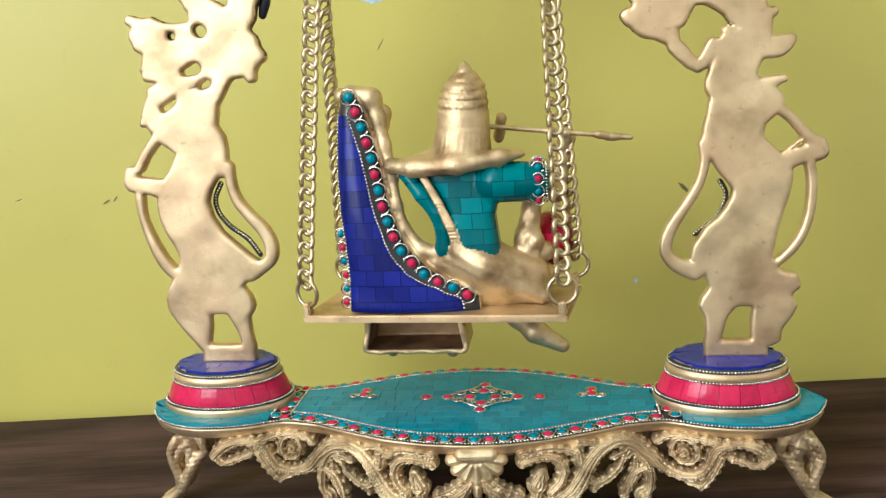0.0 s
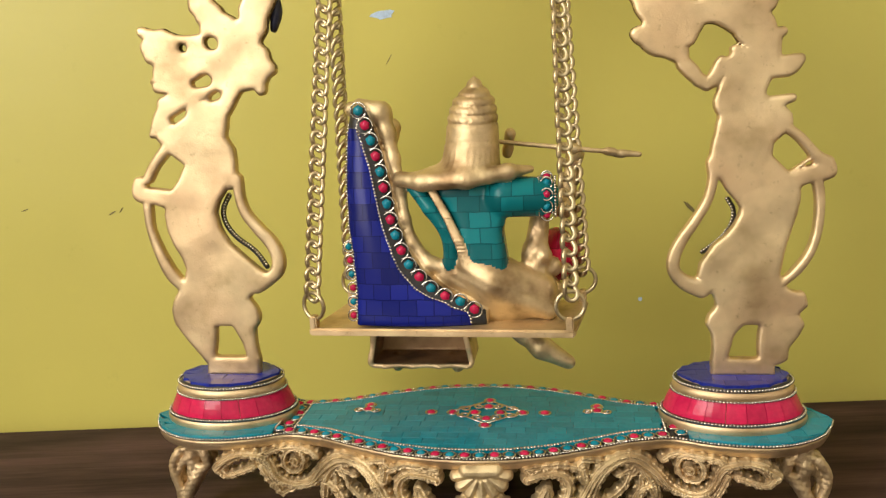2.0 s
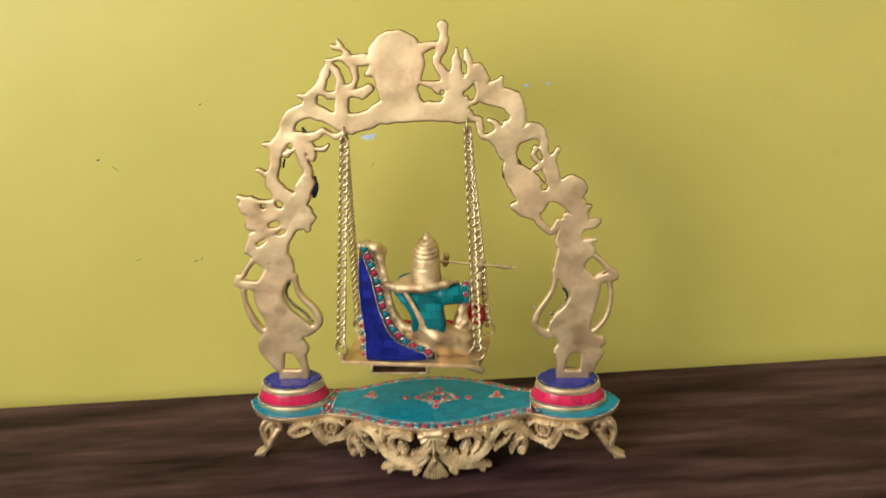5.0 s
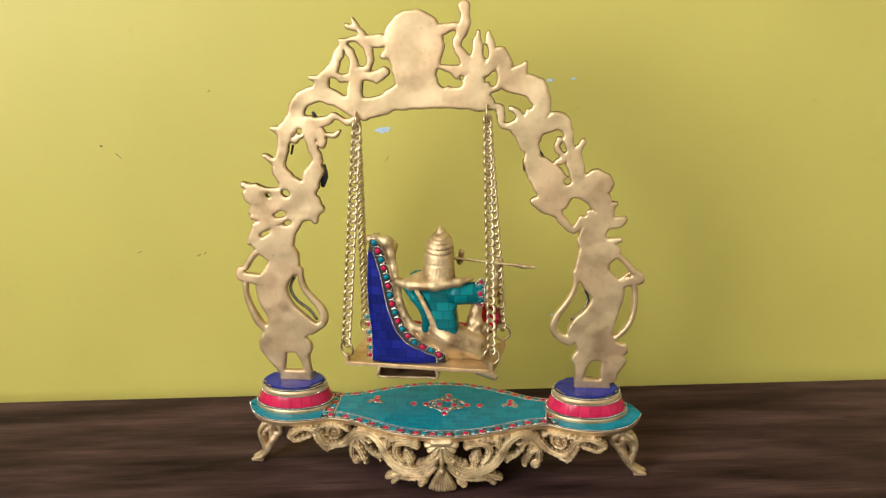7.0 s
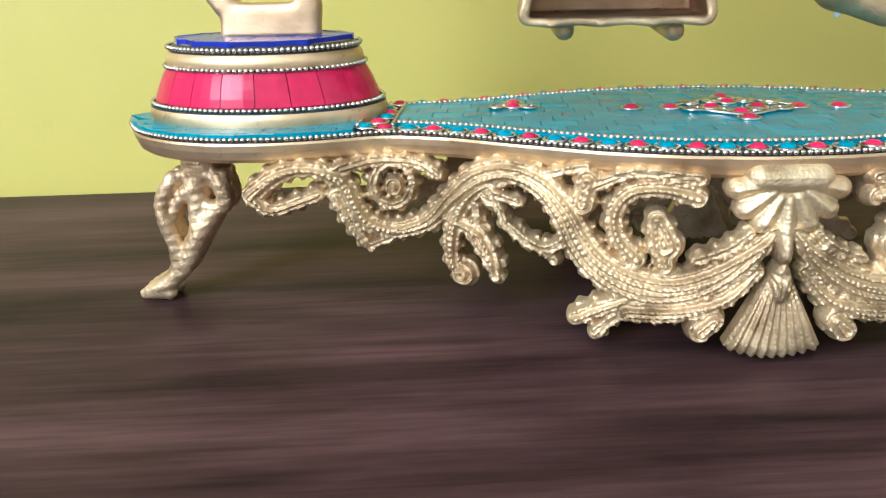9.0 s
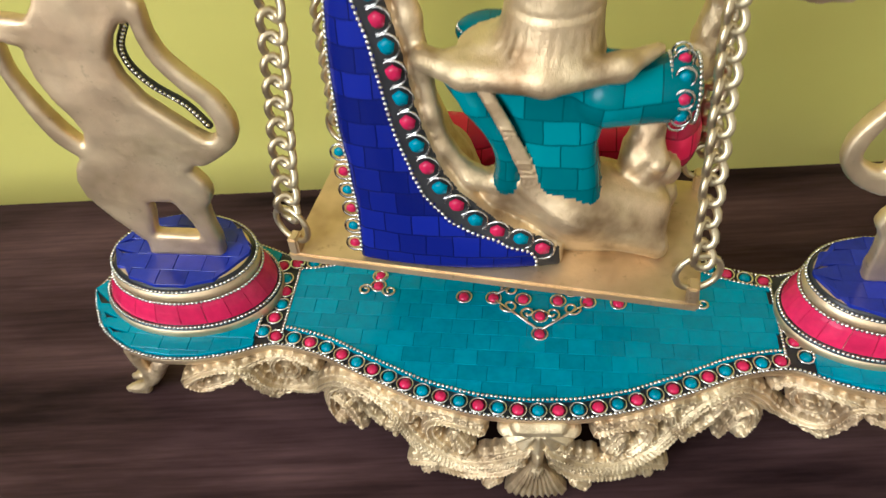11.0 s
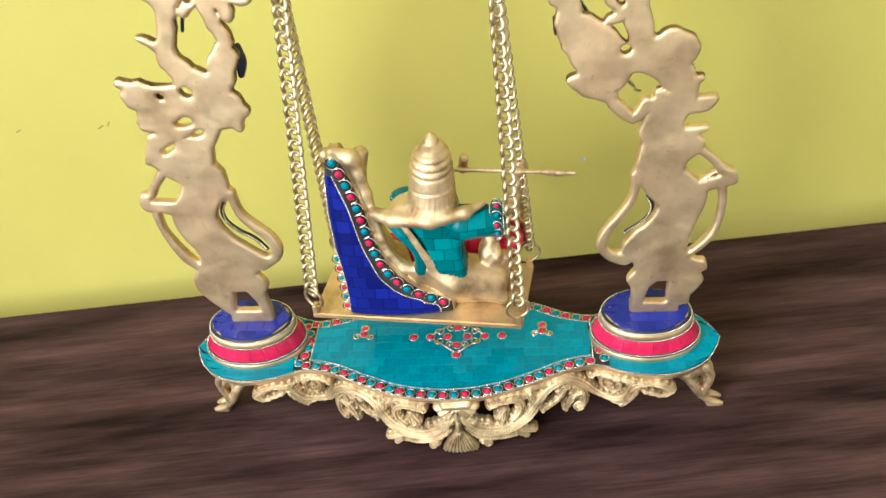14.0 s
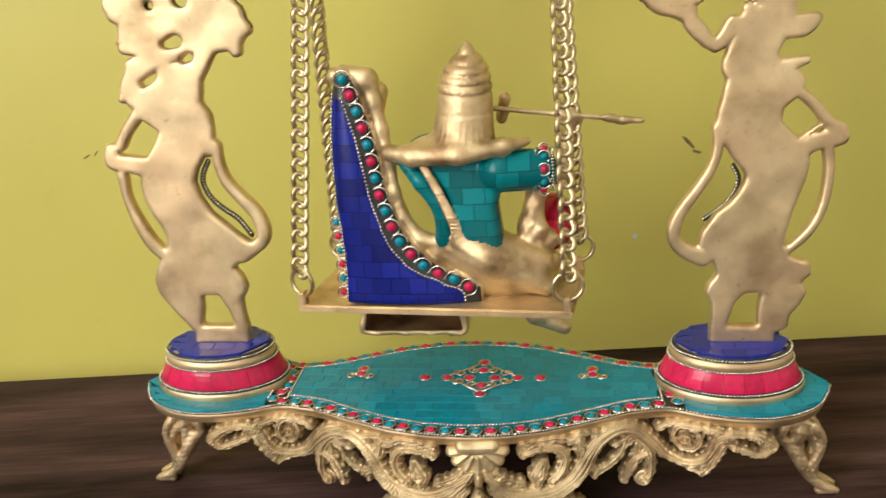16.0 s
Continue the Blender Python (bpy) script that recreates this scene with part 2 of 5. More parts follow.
def tube_data(points, radius, sides=8, closed=False):
    """Verts and faces of a round wire along points."""
    pts = [Vector(p) for p in points]
    n = len(pts)
    verts, faces = [], []
    for i, p in enumerate(pts):
        a, b = (pts[i - 1], pts[(i + 1) % n]) if closed else (pts[max(i - 1, 0)], pts[min(i + 1, n - 1)])
        t = (b - a).normalized()
        u = t.cross((0.13, 0.27, 0.95)).normalized()
        w = t.cross(u)
        for k in range(sides):
            ang = 2 * math.pi * k / sides
            verts.append(p + radius * (math.cos(ang) * u + math.sin(ang) * w))
    for i in range(n if closed else n - 1):
        j = (i + 1) % n
        for k in range(sides):
            l = (k + 1) % sides
            faces.append((i * sides + k, i * sides + l, j * sides + l, j * sides + k))
    if not closed:
        faces.append(tuple(range(sides))[::-1])
        faces.append(tuple((n - 1) * sides + k for k in range(sides)))
    return verts, faces


def gather(chunks):
    verts, faces = [], []
    for v, f in chunks:
        o = len(verts)
        verts += list(v)
        faces += [tuple(i + o for i in q) for q in f]
    return verts, faces


ICO = bmesh.new()
bmesh.ops.create_icosphere(ICO, subdivisions=1, radius=1)
ICO_V, ICO_F = [v.co.copy() for v in ICO.verts], [tuple(v.index for v in f.verts) for f in ICO.faces]
ICO.free()


def bead_data(centres, radius):
    """A row of small round beads, as one mesh."""
    return gather([([Vector(c) + radius * v for v in ICO_V], ICO_F) for c in centres])


def resample(points, step, closed=False):
    pts = [Vector(p) for p in points] + ([Vector(points[0])] if closed else [])
    out, carry = [], 0.0
    for a, b in zip(pts, pts[1:]):
        length = (b - a).length
        d = carry
        while d < length:
            out.append(a.lerp(b, d / length))
            d += step
        carry = d - length
    return out


def nets(lo, hi, h, field):
    """The surface where field(X, Y, Z) is nought, as smooth quads."""
    ax = [np.arange(a, b + h, h) for a, b in zip(lo, hi)]
    V = field(*np.meshgrid(*ax, indexing="ij")).astype(np.float32)
    nx, ny, nz = V.shape
    total, count = np.zeros((nx - 1, ny - 1, nz - 1, 3)), np.zeros((nx - 1, ny - 1, nz - 1))
    corners = [(i, j, k) for i in (0, 1) for j in (0, 1) for k in (0, 1)]

    def at(c):
        return V[c[0] : nx - 1 + c[0], c[1] : ny - 1 + c[1], c[2] : nz - 1 + c[2]]

    for a in corners:
        for axis in range(3):
            if a[axis]:
                continue
            b = tuple(1 if n == axis else a[n] for n in range(3))
            va, vb = at(a), at(b)
            cross = (va < 0) != (vb < 0)
            t = np.where(cross, va / np.where(cross, va - vb, 1), 0)
            for n in range(3):
                total[..., n] += cross * (a[n] + (t if n == axis else 0))
            count += cross
    has = count > 0
    index = -np.ones(has.shape, int)
    index[has] = np.arange(has.sum())
    cells = np.argwhere(has)
    verts = (cells + total[has] / count[has][:, None]) * h + np.array(lo)
    quads = []
    for axis in range(3):
        o1, o2 = [n for n in range(3) if n != axis]
        A = np.take(V, range(V.shape[axis] - 1), axis)
        B = np.take(V, range(1, V.shape[axis]), axis)
        p = np.argwhere((A < 0) != (B < 0))
        p = p[(p[:, o1] > 0) & (p[:, o2] > 0) & (p[:, o1] < V.shape[o1] - 1) & (p[:, o2] < V.shape[o2] - 1)]
        inside = A[tuple(p.T)] < 0
        q = []
        for d1, d2 in ((0, 0), (1, 0), (1, 1), (0, 1)):
            c = p.copy()
            c[:, o1] -= d1
            c[:, o2] -= d2
            q.append(index[tuple(c.T)])
        q = np.array(q).T
        flip = inside if axis != 1 else ~inside
        q[~flip] = q[~flip][:, ::-1]
        quads.append(q)
    return verts, np.concatenate(quads)


def soft_min(a, b, k):
    h = np.clip(0.5 + 0.5 * (b - a) / k, 0, 1)
    return b + (a - b) * h - k * h * (1 - h)


def limb(X, Y, Z, a, b, r1, r2=None):
    """Distance to a tapered round limb."""
    r2 = r1 if r2 is None else r2
    a, b = np.array(a, float), np.array(b, float)
    d = b - a
    t = np.clip(((X - a[0]) * d[0] + (Y - a[1]) * d[1] + (Z - a[2]) * d[2]) / max(d @ d, 1e-12), 0, 1)
    return np.sqrt((X - a[0] - t * d[0]) ** 2 + (Y - a[1] - t * d[1]) ** 2 + (Z - a[2] - t * d[2]) ** 2) - (r1 + (r2 - r1) * t)


def egg(X, Y, Z, c, r):
    q = np.sqrt(((X - c[0]) / r[0]) ** 2 + ((Y - c[1]) / r[1]) ** 2 + ((Z - c[2]) / r[2]) ** 2)
    return (q - 1) * min(r)


def flat_field(U, W, strokes, k):
    """Distance in a plane to softly joined strokes (u, w, radius, u, w, radius in mm)."""
    d = np.full(U.shape, 1.0)
    for a, b, r, c, e, s in strokes:
        d = soft_min(d, limb(U, 0, W, (a / 1000, 0, b / 1000), (c / 1000, 0, e / 1000), r / 1000, s / 1000), k)
    return d


def silhouette(U, W, rows):
    """Distance in a plane to a figure given by rows of height, left and right edge in mm."""
    rows = sorted(rows)
    z = [r[0] / 1000 for r in rows]
    left, right = np.interp(W, z, [r[1] / 1000 for r in rows]), np.interp(W, z, [r[2] / 1000 for r in rows])
    return np.maximum(np.maximum(left - U, U - right) * 0.85, np.maximum(z[0] - W, W - z[-1]))


def rounded_plate(d, Y, back, front, r):
    """A plate with the flat outline d between two depths, its edges rounded by r."""
    mid, half = (back + front) / 2, (front - back) / 2
    q1, q2 = d + r, np.abs(Y - mid) - half + r
    return np.sqrt(np.maximum(q1, 0) ** 2 + np.maximum(q2, 0) ** 2) + np.minimum(np.maximum(q1, q2), 0) - r


# ---- the room ----
def slab(name, lo, hi, mat, bevel=0.0):
    ob = part(name, box_mesh(bmesh.new(), lo, hi, Matrix(), bevel), mat, smooth=False)
    ob.matrix_world = ROOM
    return tagged(ob, kind="structure")


FLOOR_Z, CEIL_Z, U1, V0 = -0.74, 1.86, 1.75, -3.0
wall_north = slab("wall_north", (WALL_U, WALL_V, FLOOR_Z), (U1, WALL_V + 0.12, CEIL_Z), WALL)
tagged(wall_north, "lime-yellow painted plaster wall with small scuffs and chips")
tagged(slab("wall_east", (U1, V0, FLOOR_Z), (U1 + 0.12, WALL_V + 0.12, CEIL_Z), PALE), "off-white painted plaster wall")
tagged(slab("wall_south", (WALL_U, V0 - 0.12, FLOOR_Z), (U1, V0, CEIL_Z), PALE), "off-white painted plaster wall")
west = bmesh.new()
for lo, hi in (((V0 - 0.12, FLOOR_Z), (WIN[0], CEIL_Z)), ((WIN[1], FLOOR_Z), (WALL_V + 0.12, CEIL_Z)), ((WIN[0], FLOOR_Z), (WIN[1], WIN[2])), ((WIN[0], WIN[3]), (WIN[1], CEIL_Z))):
    box_mesh(west, (WALL_U - 0.12, *lo), (WALL_U, *hi))
wall_west = part("wall_west", west, PALE, label="off-white painted plaster wall with a window opening", smooth=False)
wall_west.matrix_world = ROOM
tagged(wall_west, kind="structure")
tagged(slab("floor", (WALL_U - 0.12, V0 - 0.12, FLOOR_Z - 0.1), (U1 + 0.12, WALL_V + 0.12, FLOOR_Z), FLOOR), "pale tiled floor")
tagged(slab("ceiling", (WALL_U - 0.12, V0 - 0.12, CEIL_Z), (U1 + 0.12, WALL_V + 0.12, CEIL_Z + 0.1), CEILING), "white painted ceiling")
window = tagged(new("window_1"), "white-painted window frame in the wall", "window", kind="structure")
window.matrix_world = ROOM
for lo, hi in (((WIN[0], WIN[2]), (WIN[0] + 0.05, WIN[3])), ((WIN[1] - 0.05, WIN[2]), (WIN[1], WIN[3])), ((WIN[0] + 0.05, WIN[2]), (WIN[1] - 0.05, WIN[2] + 0.05)), ((WIN[0] + 0.05, WIN[3] - 0.05), (WIN[1] - 0.05, WIN[3])), ((-1.05, WIN[2] + 0.05), (-1.00, WIN[3] - 0.05))):
    part("window_frame", box_mesh(bmesh.new(), (WALL_U - 0.10, *lo), (WALL_U - 0.06, *hi), Matrix(), 0.004), FRAME, window, smooth=False)

# chips and scuffs on the wall behind the table
def wall_blot(name, u, z, w, h, turn, mat, seed):
    rnd = random.Random(seed)
    n = 14
    ring = []
    for i in range(n):
        a = 2 * math.pi * i / n
        k = 0.75 + 0.4 * rnd.random()
        x, y = w / 2 * k * math.cos(a), h / 2 * k * math.sin(a)
        ring.append((u + x * math.cos(turn) - y * math.sin(turn), z + x * math.sin(turn) + y * math.cos(turn)))
    verts = [(x, WALL_V - 0.0003, y) for x, y in ring] + [(x, WALL_V + 0.001, y) for x, y in ring]
    faces = [tuple(range(n))] + [(i, i + n, (i + 1) % n + n, (i + 1) % n) for i in range(n)]
    return raw(name, verts, faces, mat, wall_north, smooth=False)


for u, z, w, h, turn, seed in ((-0.0525, 0.2935, 0.018, 0.0062, 0.10, 1), (0.124, 0.341, 0.0075, 0.0036, 0.05, 2), (0.148, 0.342, 0.0065, 0.0022, 0.1, 3), (0.1295, 0.078, 0.0034, 0.0038, 0, 4)):
    wall_blot("paint_chip", u, z, w, h, turn, CHIP, seed)
for u, z, w, h, turn, seed in ((0.166, 0.146, 0.013, 0.0026, -0.85, 5), (0.172, 0.139, 0.007, 0.0022, -0.3, 6), (-0.262, 0.160, 0.007, 0.0012, 0.5, 7), (-0.255, 0.162, 0.005, 0.0010, 0.9, 8),
                               (-0.232, 0.339, 0.004, 0.0012, 0.7, 9), (-0.352, 0.284, 0.004, 0.0022, 0.2, 10), (-0.335, 0.273, 0.010, 0.0010, -0.8, 11), (-0.327, 0.165, 0.006, 0.0008, 0.3, 12), (-0.05, 0.262, 0.010, 0.0006, 1.0, 13)):
    wall_blot("scuff", u, z, w, h, turn, SCUFF, seed)

# ---- the table ----
table = thing("table", "dark brown wood-grain laminate table against the wall", "table", ROOM @ Vector((0, -0.25, FLOOR_Z)))
table.rotation_euler = (0, 0, SLOPE)
top_h = TABLE_Z - FLOOR_Z
part("tabletop", box_mesh(bmesh.new(), (-0.95, -0.35, top_h - 0.03), (0.95, EDGE_V + 0.25, top_h), Matrix(), 0.0015), WOOD, table, smooth=False)
for x in (-0.88, 0.88):
    for y in (-0.30, 0.30):
        part("leg", box_mesh(bmesh.new(), (x - 0.03, y - 0.03, 0), (x + 0.03, y + 0.03, top_h - 0.03), Matrix(), 0.003), WOOD, table, smooth=False)

# ---- the stand: base, apron, pedestals and arch ----
stand = thing("swing_stand", "cast brass swing stand with openwork arch and teal inlaid base", "ornament", (0, 0, TABLE_Z))
INV = Matrix.Translation((0, 0, -TABLE_Z))


def on_stand(ob):
    ob.matrix_parent_inverse = INV
    return ob


SPAN = [0, 0.02, 0.04, 0.063, 0.08, 0.097, 0.103, 0.115, 0.13, 0.145, 0.158, 0.17, 0.178, 0.183]
DEPTH = [0.0525, 0.051, 0.046, 0.036, 0.0275, 0.0235, 0.0245, 0.030, 0.0335, 0.034, 0.0305, 0.023, 0.013, 0.0]
MID_X, MID_Y = 0.002, -0.004


def reach(x):
    """Half depth of the base at x, softened."""
    x = np.abs(np.asarray(x, float) - MID_X)
    return sum(np.interp(np.abs(x + d), SPAN, DEPTH) for d in (-0.004, -0.002, 0, 0.002, 0.004)) / 5 * (x < 0.18) + (x >= 0.18) * np.interp(x, SPAN, DEPTH)


def outline(inset=0.0, n=220):
    """The base's edge, anticlockwise from its right end."""
    xs = [MID_X + 0.183 * math.cos(math.pi * i / n) for i in range(n + 1)]
    up = [(x, MID_Y + float(reach(x))) for x in xs]
    ring = up + [(x, 2 * MID_Y - y) for x, y in up[::-1][1:-1]]
    if not inset:
        return ring
    out = []
    for i, (x, y) in enumerate(ring):
        (ax, ay), (bx, by) = ring[i - 2], ring[(i + 2) % len(ring)]
        l = math.hypot(bx - ax, by - ay) or 1
        out.append((x - inset * (by - ay) / l, y + inset * (bx - ax) / l))
    return out


def plate(bm, levels):
    """Stacked outlines (inset, z) joined into one body."""
    rings = [[bm.verts.new((x, y, z)) for x, y in outline(i)] for i, z in levels]
    n = len(rings[0])
    for a, b in zip(rings, rings[1:]):
        for i in range(n):
            bm.faces.new((a[i], a[(i + 1) % n], b[(i + 1) % n], b[i]))
    bm.faces.new(rings[0][::-1])
    bm.faces.new(rings[-1])
    return bm


slab_bm = plate(bmesh.new(), [(0.0060, 0.0572), (0.0036, 0.0576), (0.0020, 0.0588), (0.0010, 0.0612), (0.0006, 0.0630), (0.0008, 0.0637)])
slab_ob = on_stand(part("base_slab", slab_bm, BRASS, stand, smooth=False))
on_stand(part("inlay_bed", plate(bmesh.new(), [(0.0009, 0.0632), (0.0009, 0.0641), (0.0014, 0.0645)]), RESIN, stand, "black resin bed between the stones", smooth=False))

# scrolled apron under the base, drawn as strokes and bent along the edge (mm)
def strokes(chains):
    """Smooth tapered strokes through points (u, w, radius), as short pieces."""
    out = []
    for c in chains:
        if len(c) == 1:
            out.append((*c[0], *c[0]))
            continue
        pts = [np.array(q, float) for q in c]
        if len(pts) == 2:
            out.append((*pts[0], *pts[1]))
            continue
        pts = [2 * pts[0] - pts[1]] + pts + [2 * pts[-1] - pts[-2]]
        line = []
        for a, b, c1, d in zip(pts, pts[1:], pts[2:], pts[3:]):
            for t in (0, 0.34, 0.67):
                line.append(0.5 * (2 * b + (c1 - a) * t + (2 * a - 5 * b + 4 * c1 - d) * t**2 + (3 * b - a - 3 * c1 + d) * t**3))
        line.append(pts[-2])
        out += [(*a, *b) for a, b in zip(line, line[1:])]
    return out


PEACOCK_LEFT = strokes([[(-108, 275, 8.4), (-99, 290, 4.7)], [(-125, 275, 9.5), (-115, 267, 12)], [(-159, 268, 8.9), (-142, 261, 12), (-118, 264, 13)], [(-167, 276, 2.2), (-157, 273, 4.4)], [(-114, 341, 7), (-118, 332, 6.5), (-125, 323, 6.5), (-128, 311, 4.5), (-132, 299, 5), (-133, 288, 6), (-124, 278, 6)], [(-147, 303, 1.1), (-136, 296, 3.3)], [(-137, 326, 1.6), (-127, 322, 4.7)], [(-116, 328, 4), (-104, 330, 6.5), (-104, 318, 4.5), (-102, 307, 4), (-99, 297, 4), (-106, 284, 7)], [(-95, 321, 4.7), (-94, 312, 3.2)], [(-109, 322, 2.1), (-117, 316, 2.6)]])

SCROLL_LEFT_A = strokes([[(-114, 340, 6.8), (-109, 350, 6.3), (-93, 355, 6.8), (-77, 349, 5.8), (-61, 343, 8.4), (-43, 344, 7.9), (-27, 352, 8.9)], [(-92, 361, 6.3), (-86, 370, 4.7), (-80, 377, 4.2), (-75, 386, 3.7), (-72, 393, 2.6)], [(-101, 369, 1.1), (-94, 366, 3.2), (-89, 362, 4.2)], [(-85, 373, 3.5), (-76, 368, 2.5), (-67, 368, 4)], [(-71, 395, 2), (-66, 389, 3), (-63, 381, 3), (-63, 369, 4.5), (-63, 354, 6.5)], [(-72, 397, 2), (-61, 399, 2), (-54, 398, 3), (-40, 397, 5.5)], [(-62, 415, 1.5), (-57, 406, 2), (-54, 401, 3)]])
SCROLL_LEFT_B = strokes([[(-67, 410, 1.5), (-60, 407, 2)], [(-55, 397, 2.9), (-50, 390, 2.9), (-49, 382, 2.4), (-52, 375, 2.4), (-59, 373, 3.3)], [(-61, 372, 4.7), (-49, 368, 3.2), (-38, 372, 4.2)], [(-60, 366, 4), (-61, 354, 4)], [(-40, 368, 2.5), (-44, 365, 1.5)], [(-101, 329, 4.7), (-90, 332, 3.7), (-81, 336, 2.1), (-72, 331, 2.1), (-63, 333, 2.6)], [(-91, 321, 1.6), (-83, 319, 1.6), (-78, 323, 1.1)], [(-64, 348, 5.3), (-56, 339, 6.3)]])
SCROLL_LEFT = SCROLL_LEFT_A + SCROLL_LEFT_B

CROWN_A = strokes([[(-12, 397, 24), (-11, 384, 21), (-13, 370, 16), (-12, 358, 13)], [(2, 395, 11), (-2, 374, 8.5), (-3, 359, 11)], [(-37, 385, 3), (-29, 390, 6)], [(-31, 349, 8.4), (-5, 353, 11), (20, 350, 7.9), (46, 346, 6.8)], [(30, 423, 4.5), (30, 415, 3), (30, 409, 4.5), (26, 400, 3.5), (23, 392, 3), (27, 384, 3), (32, 375, 5)], [(25, 389, 2.4), (36, 378, 2.9)], [(22, 408, 2.4), (11, 405, 4.3)], [(41, 403, 1), (40, 392, 4), (40, 379, 5.5)], [(49, 403, 1), (50, 392, 4), (53, 381, 4.5)]])
CROWN_B = strokes([[(58, 383, 7.5), (63, 377, 5.5)], [(8, 376, 1.4), (19, 374, 2.4), (31, 373, 3.8), (42, 372, 5.7), (51, 375, 4.3)], [(19, 373, 2.5), (25, 368, 3), (34, 364, 3)], [(33, 356, 7.5), (48, 357, 4.5), (60, 365, 4), (58, 372, 3)], [(39, 373, 6), (38, 362, 6.5), (35, 355, 7)], [(16, 354, 4.5), (30, 353, 5.5)]])
CROWN = CROWN_A + CROWN_B

SCROLL_RIGHT_A = strokes([[(68, 364, 10), (75, 371, 5), (79, 377, 1.5)], [(65, 371, 3.5), (68, 364, 8.5)], [(69, 363, 9.5), (77, 361, 8.5), (87, 357, 9), (91, 347, 8), (88, 336, 9.5), (85, 325, 8.5)], [(41, 341, 1.5), (57, 343, 2.5), (59, 335, 3), (60, 328, 2.5), (67, 326, 3), (74, 330, 3.5), (74, 336, 3), (67, 341, 2)], [(74, 325, 7), (85, 325, 9), (97, 328, 6), (107, 331, 7), (113, 323, 4)], [(83, 321, 10), (84, 309, 6), (85, 297, 6.5)]])
SCROLL_RIGHT_B = strokes([[(107, 315, 2.5), (105, 309, 2), (109, 303, 2), (115, 300, 4.5)], [(127, 314, 1.4), (122, 305, 3.3), (121, 295, 5.7)], [(85, 296, 6.5), (94, 286, 13), (105, 270, 14), (98, 261, 10)], [(88, 262, 4), (97, 260, 7)], [(114, 321, 4), (116, 309, 3.5), (120, 295, 6.5), (125, 279, 6.5), (133, 272, 8)], [(103, 273, 11), (120, 273, 7), (133, 271, 8)], [(75, 316, 3.8), (79, 311, 4.8)], [(105, 296, 2), (110, 298, 2.5)]])
SCROLL_RIGHT = SCROLL_RIGHT_A + SCROLL_RIGHT_B

PEACOCK_RIGHT = strokes([[(131, 280, 6), (139, 281, 8.5), (145, 277, 7), (136, 270, 8.5), (143, 261, 9), (147, 250, 7), (135, 228, 10)], [(148, 243, 4), (157, 244, 5), (163, 247, 2.5)], [(109, 247, 3.7), (120, 237, 3.2), (127, 245, 4.2), (134, 247, 7.4)], [(137, 247, 7), (132, 228, 9)], [(97, 261, 8), (107, 252, 4.5)], [(148, 259, 3), (154, 260, 2)]])

HOLES = strokes([[(-129, 269, 3.2)], [(-145, 267, 1.6)], [(114, 280, 2.5)], [(122, 256, 2), (129, 252, 2)], [(46, 391, 1.9), (47, 383, 1.9)], [(-72, 380, 2.5), (-72, 374, 2.5)], [(-82, 366, 2), (-78, 363, 2.5), (-72, 356, 2.5)], [(53, 368, 2.5), (52, 362, 2.5)], [(27, 367, 1.5)], [(80, 346, 2.5), (82, 343, 2.5)], [(67, 335, 3.5)], [(-113, 323, 2.6)], [(9, 369, 3), (12, 362, 3)], [(16, 397, 2.9), (17, 383, 2.9)]])

